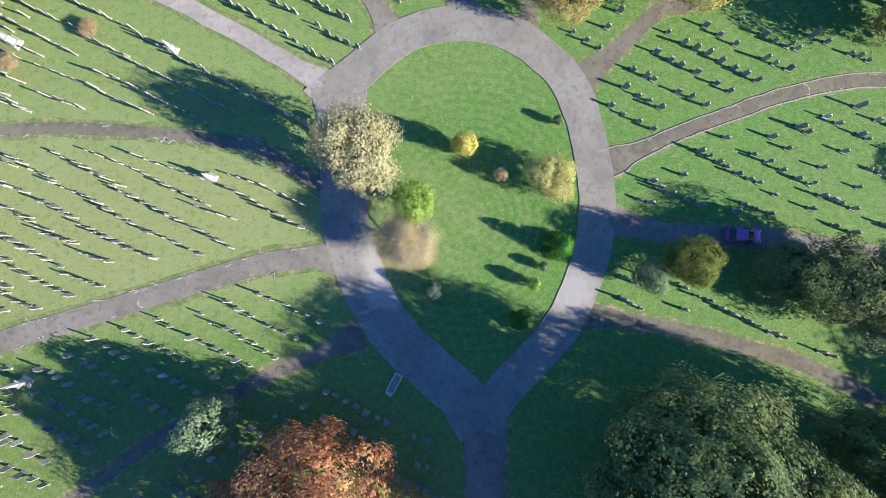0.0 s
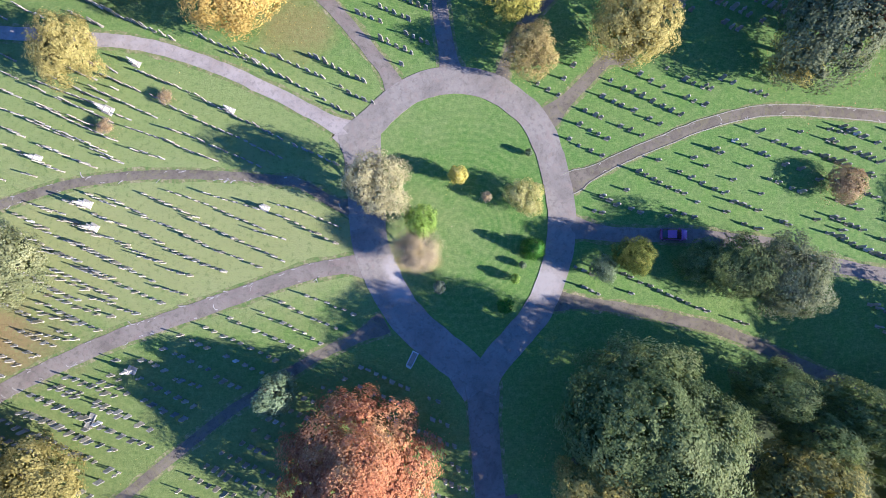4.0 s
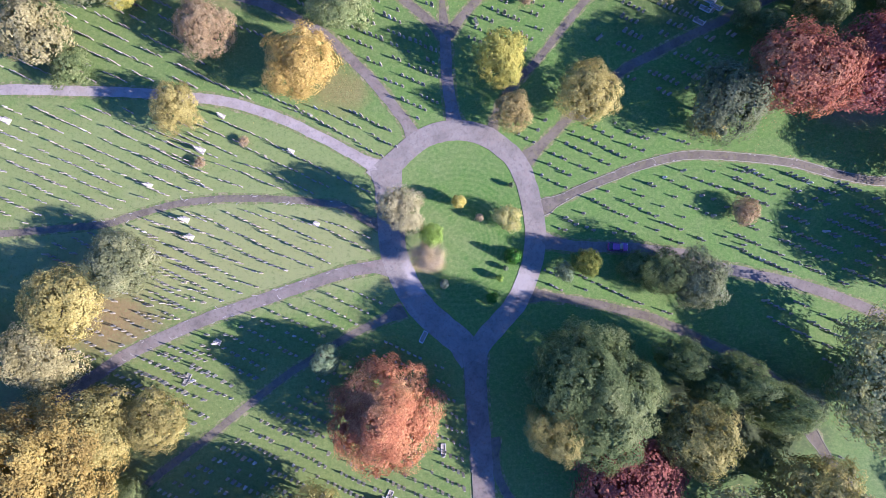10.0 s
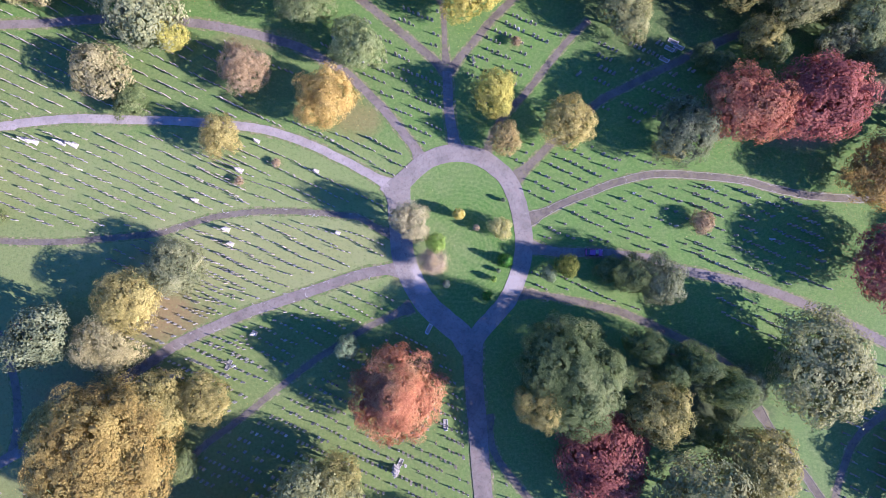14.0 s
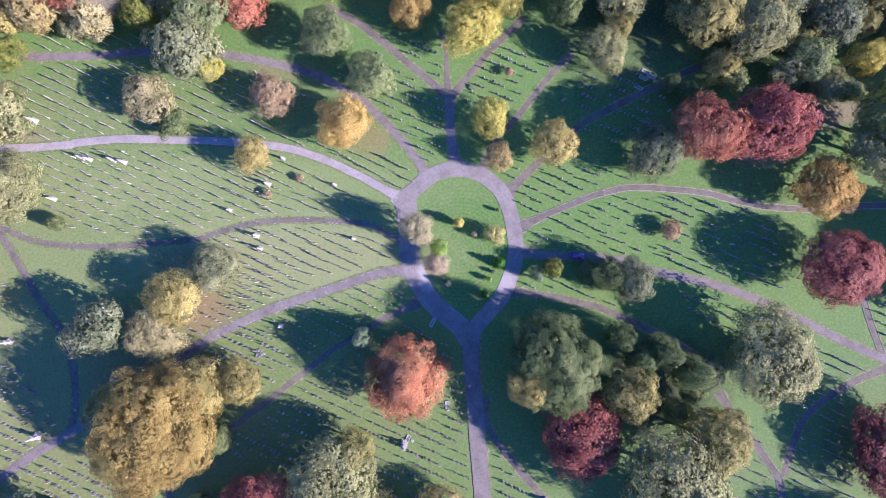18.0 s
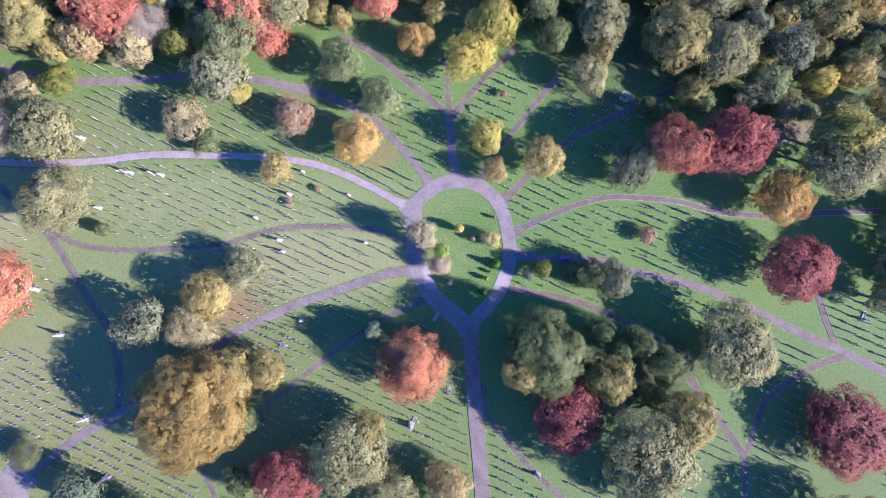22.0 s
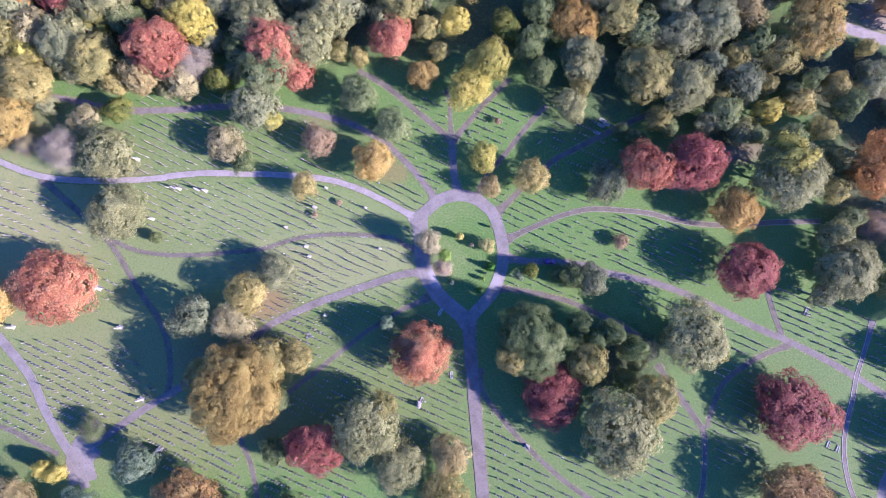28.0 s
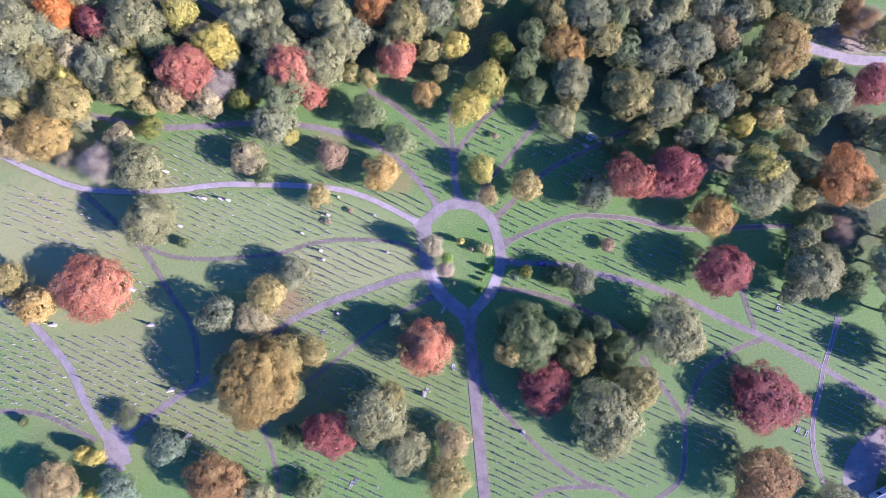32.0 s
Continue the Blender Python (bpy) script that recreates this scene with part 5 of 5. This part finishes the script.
field(2.80, 0.42, [(-163, 35), (-140, 31), (-126, 19), (-114, 0), (-122, -12), (-139, 7), (-150, 14), (-163, 27)])
field(2.60, 0.55, [(-102, -44), (-76, -54), (-72, -64), (-69, -78), (-78, -80), (-99, -63), (-118, -55)])
field(2.50, 0.74, [(-10, 21), (-22, 27), (-35, 32), (-50, 37), (-69, 38), (-108, 37), (-114, 52), (-102, 57), (-65, 57), (-43, 54), (-24, 44), (-15, 36)], west_of=-47.0)
field(2.40, 0.62, [(-5, 29), (-11, 38), (-20, 48), (-30, 54), (-18, 60), (-11, 55), (-1, 46), (-1, 33)])
field(2.60, 0.50, [(-0, 51), (-5, 55), (-14, 63), (-1, 62)])
field(2.50, 0.60, [(5, 48), (11, 57), (18, 62), (29, 57), (22, 49), (15, 42), (8, 39)])
field(2.60, 0.66, [(22, 10), (37, 17), (59, 20), (76, 18), (87, 13), (89, -6), (71, -2), (43, 3), (23, 7)], east_of=57.0)
field(2.50, 0.80, [(115, -4), (147, -17), (142, -28), (139, -35), (118, -24), (114, -14)])
field(2.60, 0.72, [(149, -20), (172, -32), (171, -47), (158, -44), (144, -35)])
field(2.60, 0.72, [(136, -42), (134, -56), (133, -67), (136, -86), (126, -79), (130, -63)])
field(2.60, 0.72, [(142, -47), (156, -48), (150, -69), (156, -80), (145, -84), (138, -67)])
field(2.60, 0.72, [(62, -5), (81, -10), (98, -19), (113, -26), (100, -30), (85, -25), (64, -12)])
field(2.60, 0.72, [(76, -36), (84, -49), (83, -61), (71, -59)])
field(2.60, 0.72, [(32, -60), (70, -63), (82, -78), (63, -81), (49, -76)])
field(2.60, 0.72, [(-65, -64), (-36, -60), (-24, -90), (-63, -89)])
field(2.60, 0.35, [(-108, 65), (-78, 65), (-78, 61), (-108, 61)])
field(2.40, 0.70, [(145, 97), (174, 92), (180, 84), (155, 84), (144, 90)])
field(2.60, 0.50, [(-52, 42), (-35, 35), (-52, 37)])
field(2.80, 0.40, [(36, 54), (58, 54), (61, 40), (44, 34), (35, 39)])
field(2.80, 0.35, [(-167, 38), (-146, 34), (-150, 16), (-158, 14), (-169, 23)])
field(2.60, 0.72, [(90, -34), (104, -31), (105, -64), (89, -68)])
for stone, (vs, fs) in FAR.items():
    tagged(new("headstones", mesh_of("headstones", vs, fs, [bpy.data.materials[stone]])), "many distant rows of %s headstones in grass" % stone.replace("_", " "), "headstones", kind="stuff")


def monument(x, y, s):
    """Large pale memorial: stepped base, pedestal, capped column."""
    root = tagged(new("monument"), "large pale stone memorial with stepped base and pedestal", "monument", "large memorials")
    root.matrix_world = pose(x, y, 0, 0, 0, ROW_TURN + dice.uniform(-4, 4))
    for nm, w, h, z, tp in (("step", 1.35, 0.22, 0.0, 0.97), ("step", 1.05, 0.22, 0.22, 0.97), ("pedestal", 0.72, 0.85, 0.44, 0.9), ("cap", 0.85, 0.16, 1.29, 1.0), ("spire", 0.46, 1.3, 1.45, 0.55)):
        bv, bf = block(w * s * 0.85, w * s * 0.7, h * s * 0.8, z * s * 0.8, tp)
        part(nm, mesh_of(nm, bv, bf, [PALE]), root)


monument(-43.6, 31.3, 1.0)
monument(-47.6, 24.5, 1.3)
monument(-30.0, 24.1, 1.0)
monument(-50.5, 10.9, 1.2)
monument(-49.5, 7.5, 1.1)
monument(-25.1, 9.7, 1.0)
monument(-57.6, 17.7, 1.0)
monument(-44.1, -12.9, 1.1)
monument(-12.3, -43.5, 1.3)
monument(-96.2, 32.1, 1.2)
monument(-88.1, 31.4, 1.3)
monument(-121.3, -2.3, 1.8)
monument(-113.8, -15.8, 1.5)
monument(-150.1, -15.0, 1.4)
monument(-85.4, 30.8, 1.3)
monument(-94.4, 31.6, 1.2)
monument(-103.5, 21.2, 1.2)
monument(24.6, -58.9, 1.5)
monument(-12.3, -44.4, 1.4)
monument(123.8, -15.5, 1.2)
monument(-99.8, -56.8, 1.6)
monument(-109.0, 42.1, 1.5)
monument(-106.2, -40.0, 1.6)
monument(-63.1, -22.1, 1.4)


# ---- parked car ----
def hull(name, sections, mat, smooth=False):
    """Body skinned over cross sections (x, half width, z low, z high, shoulder)."""
    verts, faces, n = [], [], 8
    for x, w, z0, z1, s in sections:
        zm = z0 + (z1 - z0) * 0.55
        verts += [(x, -w * 0.9, z0), (x, -w, zm), (x, -w * s, z1 - 0.02), (x, -w * s * 0.6, z1), (x, w * s * 0.6, z1), (x, w * s, z1 - 0.02), (x, w, zm), (x, w * 0.9, z0)]
    for i in range(len(sections) - 1):
        for k in range(n):
            a, b = i * n + k, i * n + (k + 1) % n
            faces.append((a, b, b + n, a + n))
    faces += [tuple(range(n)), tuple(reversed(range(len(verts) - n, len(verts))))]
    return mesh_of(name, verts, faces, [mat], smooth)


PAINT = plain("plum_car_paint", (0.30, 0.10, 0.26), 0.25, 0.2)
GLASS = plain("tinted_glass", (0.02, 0.025, 0.03), 0.06)
RUBBER = plain("tyre_rubber", (0.02, 0.02, 0.02), 0.9)
STEEL = plain("steel", (0.5, 0.5, 0.52), 0.3, 0.9)
LAMP = plain("lamp_glass", (0.75, 0.75, 0.72), 0.15)
RED = plain("red_lens", (0.4, 0.02, 0.02), 0.2)
car = tagged(new("car"), "plum purple hatchback parked on the path beside a shrub", "car")
car.matrix_world = pose(33.9, 4.35, 0.10, 0, 0, -3)
part("body", hull("body", [(-1.95, 0.66, 0.35, 0.62, 0.9), (-1.85, 0.80, 0.24, 0.88, 0.94), (-1.2, 0.85, 0.20, 0.93, 0.95), (0.6, 0.85, 0.20, 0.93, 0.95), (1.3, 0.84, 0.22, 0.86, 0.9), (1.85, 0.76, 0.26, 0.70, 0.86), (1.98, 0.62, 0.36, 0.56, 0.85)], PAINT), car)
part("glasshouse", hull("glasshouse", [(-1.80, 0.70, 0.88, 0.93, 0.9), (-1.35, 0.74, 0.88, 1.36, 0.80), (0.10, 0.75, 0.88, 1.38, 0.80), (0.95, 0.74, 0.86, 0.92, 0.9)], GLASS), car, None, "dark tinted windows")
rb = bmesh.new()
box(rb, -1.30, -0.60, 1.375, 0.05, 0.60, 1.41, 0.015)
part("roof", from_bm("roof", rb, PAINT), car)
for sx, sy in ((-1.2, -1), (-1.2, 1), (1.22, -1), (1.22, 1)):
    wb = bmesh.new()
    bmesh.ops.create_cone(wb, cap_ends=True, segments=18, radius1=0.30, radius2=0.30, depth=0.19, matrix=Matrix.Rotation(math.pi / 2, 4, "X"))
    wheel = part("wheel", from_bm("tyre", wb, RUBBER), car, Matrix.Translation((sx, sy * 0.77, 0.20)))
    hb = bmesh.new()
    bmesh.ops.create_cone(hb, cap_ends=True, segments=12, radius1=0.19, radius2=0.17, depth=0.02, matrix=Matrix.Rotation(math.pi / 2, 4, "X"))
    part("rim", from_bm("rim", hb, STEEL), wheel, Matrix.Translation((0, sy * 0.1, 0)))
for nm, x, mat in (("headlight", 1.84, LAMP), ("tail_light", -1.90, RED)):
    for sy in (-1, 1):
        lb = bmesh.new()
        box(lb, x - 0.06, sy * 0.58 - 0.12, 0.58, x + 0.06, sy * 0.58 + 0.12, 0.72, 0.02)
        part(nm, from_bm(nm, lb, mat), car)
for sy in (-1, 1):
    mb = bmesh.new()
    box(mb, 0.62, sy * 0.92 - 0.09, 0.90, 0.74, sy * 0.92 + 0.09, 1.02, 0.02)
    part("wing_mirror", from_bm("wing_mirror", mb, PAINT), car)


# ---- kerbed graves and loose things ----
def kerb_grave(x, y, turn, long=2.2, wide=0.95, white=True):
    mat = MARBLE if white else GRANITE
    root = tagged(new("kerbed_grave"), ("white marble" if white else "grey granite") + " grave surround with headstone in the grass", "grave", "kerbed graves")
    root.matrix_world = pose(x, y, 0, 0, 0, turn)
    for nm, x0, y0, x1, y1 in (("kerb", -wide / 2, 0, -wide / 2 + 0.13, long), ("kerb", wide / 2 - 0.13, 0, wide / 2, long), ("kerb", -wide / 2 + 0.13, long - 0.13, wide / 2 - 0.13, long)):
        kb = bmesh.new()
        box(kb, x0, y0, -0.02, x1, y1, 0.20, 0.012)
        part(nm, from_bm(nm, kb, mat), root)
    fb = bmesh.new()
    box(fb, -wide / 2 + 0.13, 0, -0.02, wide / 2 - 0.13, long - 0.13, 0.08)
    part("infill", from_bm("infill", fb, SANDSTONE if white else GRANITE), root)
    sv, sf = arch_slab(wide * 0.85, 0.12, 0.85, "arch")
    part("headstone", mesh_of("headstone", [(a, b - 0.08, c) for a, b, c in sv], sf, [mat]), root)


kerb_grave(-50.3, -20.8, -26, white=False)
kerb_grave(-11.8, -43.6, -26, white=True)
kerb_grave(-4.9, -13.5, -28, white=True)
kerb_grave(54.4, 52.0, 62, white=True)
kerb_grave(55.3, 53.7, 62, white=True)
kerb_grave(56.6, 52.4, 62, white=True)
kerb_grave(53.0, 49.4, 62, white=True)
kerb_grave(128.9, -61.5, -26, white=True)
kerb_grave(132.1, -63.1, -26, white=True)
kerb_grave(-40.2, -77.3, -26, white=True)
kerb_grave(-38.6, -76.1, -26, white=False)
kerb_grave(123.9, -15.1, -26, white=True)
kerb_grave(3.3, -59.4, 60, white=True)
kerb_grave(-0.9, -35.2, 0, white=True)


def bench(x, y, turn):
    root = tagged(new("bench"), "grey slatted park bench beside a path", "bench")
    root.matrix_world = pose(x, y, 0, 0, 0, turn)
    wood = SANDSTONE
    for i in range(4):
        b = bmesh.new()
        box(b, -0.8, -0.24 + i * 0.13, 0.42, 0.8, -0.14 + i * 0.13, 0.46, 0.006)
        part("seat_slat", from_bm("seat_slat", b, wood), root)
    for i in range(3):
        b = bmesh.new()
        box(b, -0.8, 0.28, 0.55 + i * 0.13, 0.8, 0.31, 0.65 + i * 0.13, 0.006)
        part("back_slat", from_bm("back_slat", b, wood), root)
    for sx in (-0.7, 0.7):
        b = bmesh.new()
        box(b, sx - 0.04, -0.24, -0.02, sx + 0.04, 0.30, 0.42)
        box(b, sx - 0.04, 0.31, 0.0, sx + 0.04, 0.37, 0.95)
        part("leg_frame", from_bm("leg_frame", b, GRANITE), root)


bench(6.8, 50.0, -70)
bench(31.7, 46.5, 40)

# ---- chapel by the forecourt ----
SLATE = plain("pale_slate", (0.30, 0.31, 0.34), 0.5, 0, 0.25)
RENDER = plain("cream_render", (0.55, 0.52, 0.46), 0.8)
WHITE = plain("white_paint", (0.8, 0.8, 0.79), 0.4)
lodge = tagged(new("lodge"), "low lodge with hipped pale slate roof and white gutters", "building")
lodge.matrix_world = pose(163.5, -88.0, 0, 0, 0, 24)
cb = bmesh.new()
box(cb, -7, -6, 0, 7, 6, 3.6)
part("wall", from_bm("wall", cb, RENDER), lodge)
part("roof", mesh_of("roof", [(-7.5, -6.5, 3.6), (7.5, -6.5, 3.6), (7.5, 6.5, 3.6), (-7.5, 6.5, 3.6), (-3, 0, 6.4), (3, 0, 6.4)], [(0, 1, 5, 4), (1, 2, 5), (2, 3, 4, 5), (3, 0, 4), (3, 2, 1, 0)], [SLATE]), lodge)
for x0, y0, x1, y1 in ((-7.62, -6.62, 7.62, -6.5), (-7.62, 6.5, 7.62, 6.62), (-7.62, -6.5, -7.5, 6.5), (7.5, -6.5, 7.62, 6.5)):
    gb = bmesh.new()
    box(gb, x0, y0, 3.5, x1, y1, 3.66)
    part("gutter", from_bm("gutter", gb, WHITE), lodge)
for sx in (-4, 0, 4):
    wb = bmesh.new()
    box(wb, sx - 0.6, 6.0, 1.0, sx + 0.6, 6.05, 2.4)
    part("window", from_bm("window", wb, GLASS), lodge)

# ---- fallen leaves ----
LITTER = {"gold": 1, "rosebare": 3, "redorange": 2, "amber": 3, "tan": 2, "goldtan": 3, "goldolive": 2, "yellow": 3, "yellowgreen": 2, "pink": 2, "scarlet": 2, "crimson": 1.5, "orange": 2, "rust": 2, "straw": 2, "amberdark": 2}
fall = np.random.default_rng(9)
piles = {}
for x, y, r, hue in TREES:
    if hue in LITTER:
        n = int(60 * LITTER[hue] * min(r, 9) ** 1.2 / 2)
        d = np.abs(fall.normal(0, 0.75, n)) * r * 1.05
        a = fall.uniform(0, 2 * np.pi, n)
        p = np.stack([x + d * np.cos(a) - 0.25 * r, y + d * np.sin(a), fall.uniform(0.025, 0.06, n)], 1)
        nn = np.stack([fall.normal(0, 0.25, n), fall.normal(0, 0.25, n), np.ones(n)], 1)
        nn /= np.linalg.norm(nn, axis=1)[:, None]
        v, q = leaf_blades(fall, p, nn, 0.085)
        v[:, 2] = np.maximum(v[:, 2], 0.012)
        piles.setdefault(hue, []).append(v)
for hue, vv in piles.items():
    v = np.vstack(vv)
    me = bpy.data.meshes.new("fallen_leaves")
    me.from_pydata(v.tolist(), [], np.arange(len(v)).reshape(-1, 3).tolist())
    me.materials.append(LEAF[hue])
    tagged(new("fallen_leaves", me), "scattered %s fallen leaves on grass and paths" % HUE[hue], "fallen leaves", kind="stuff")
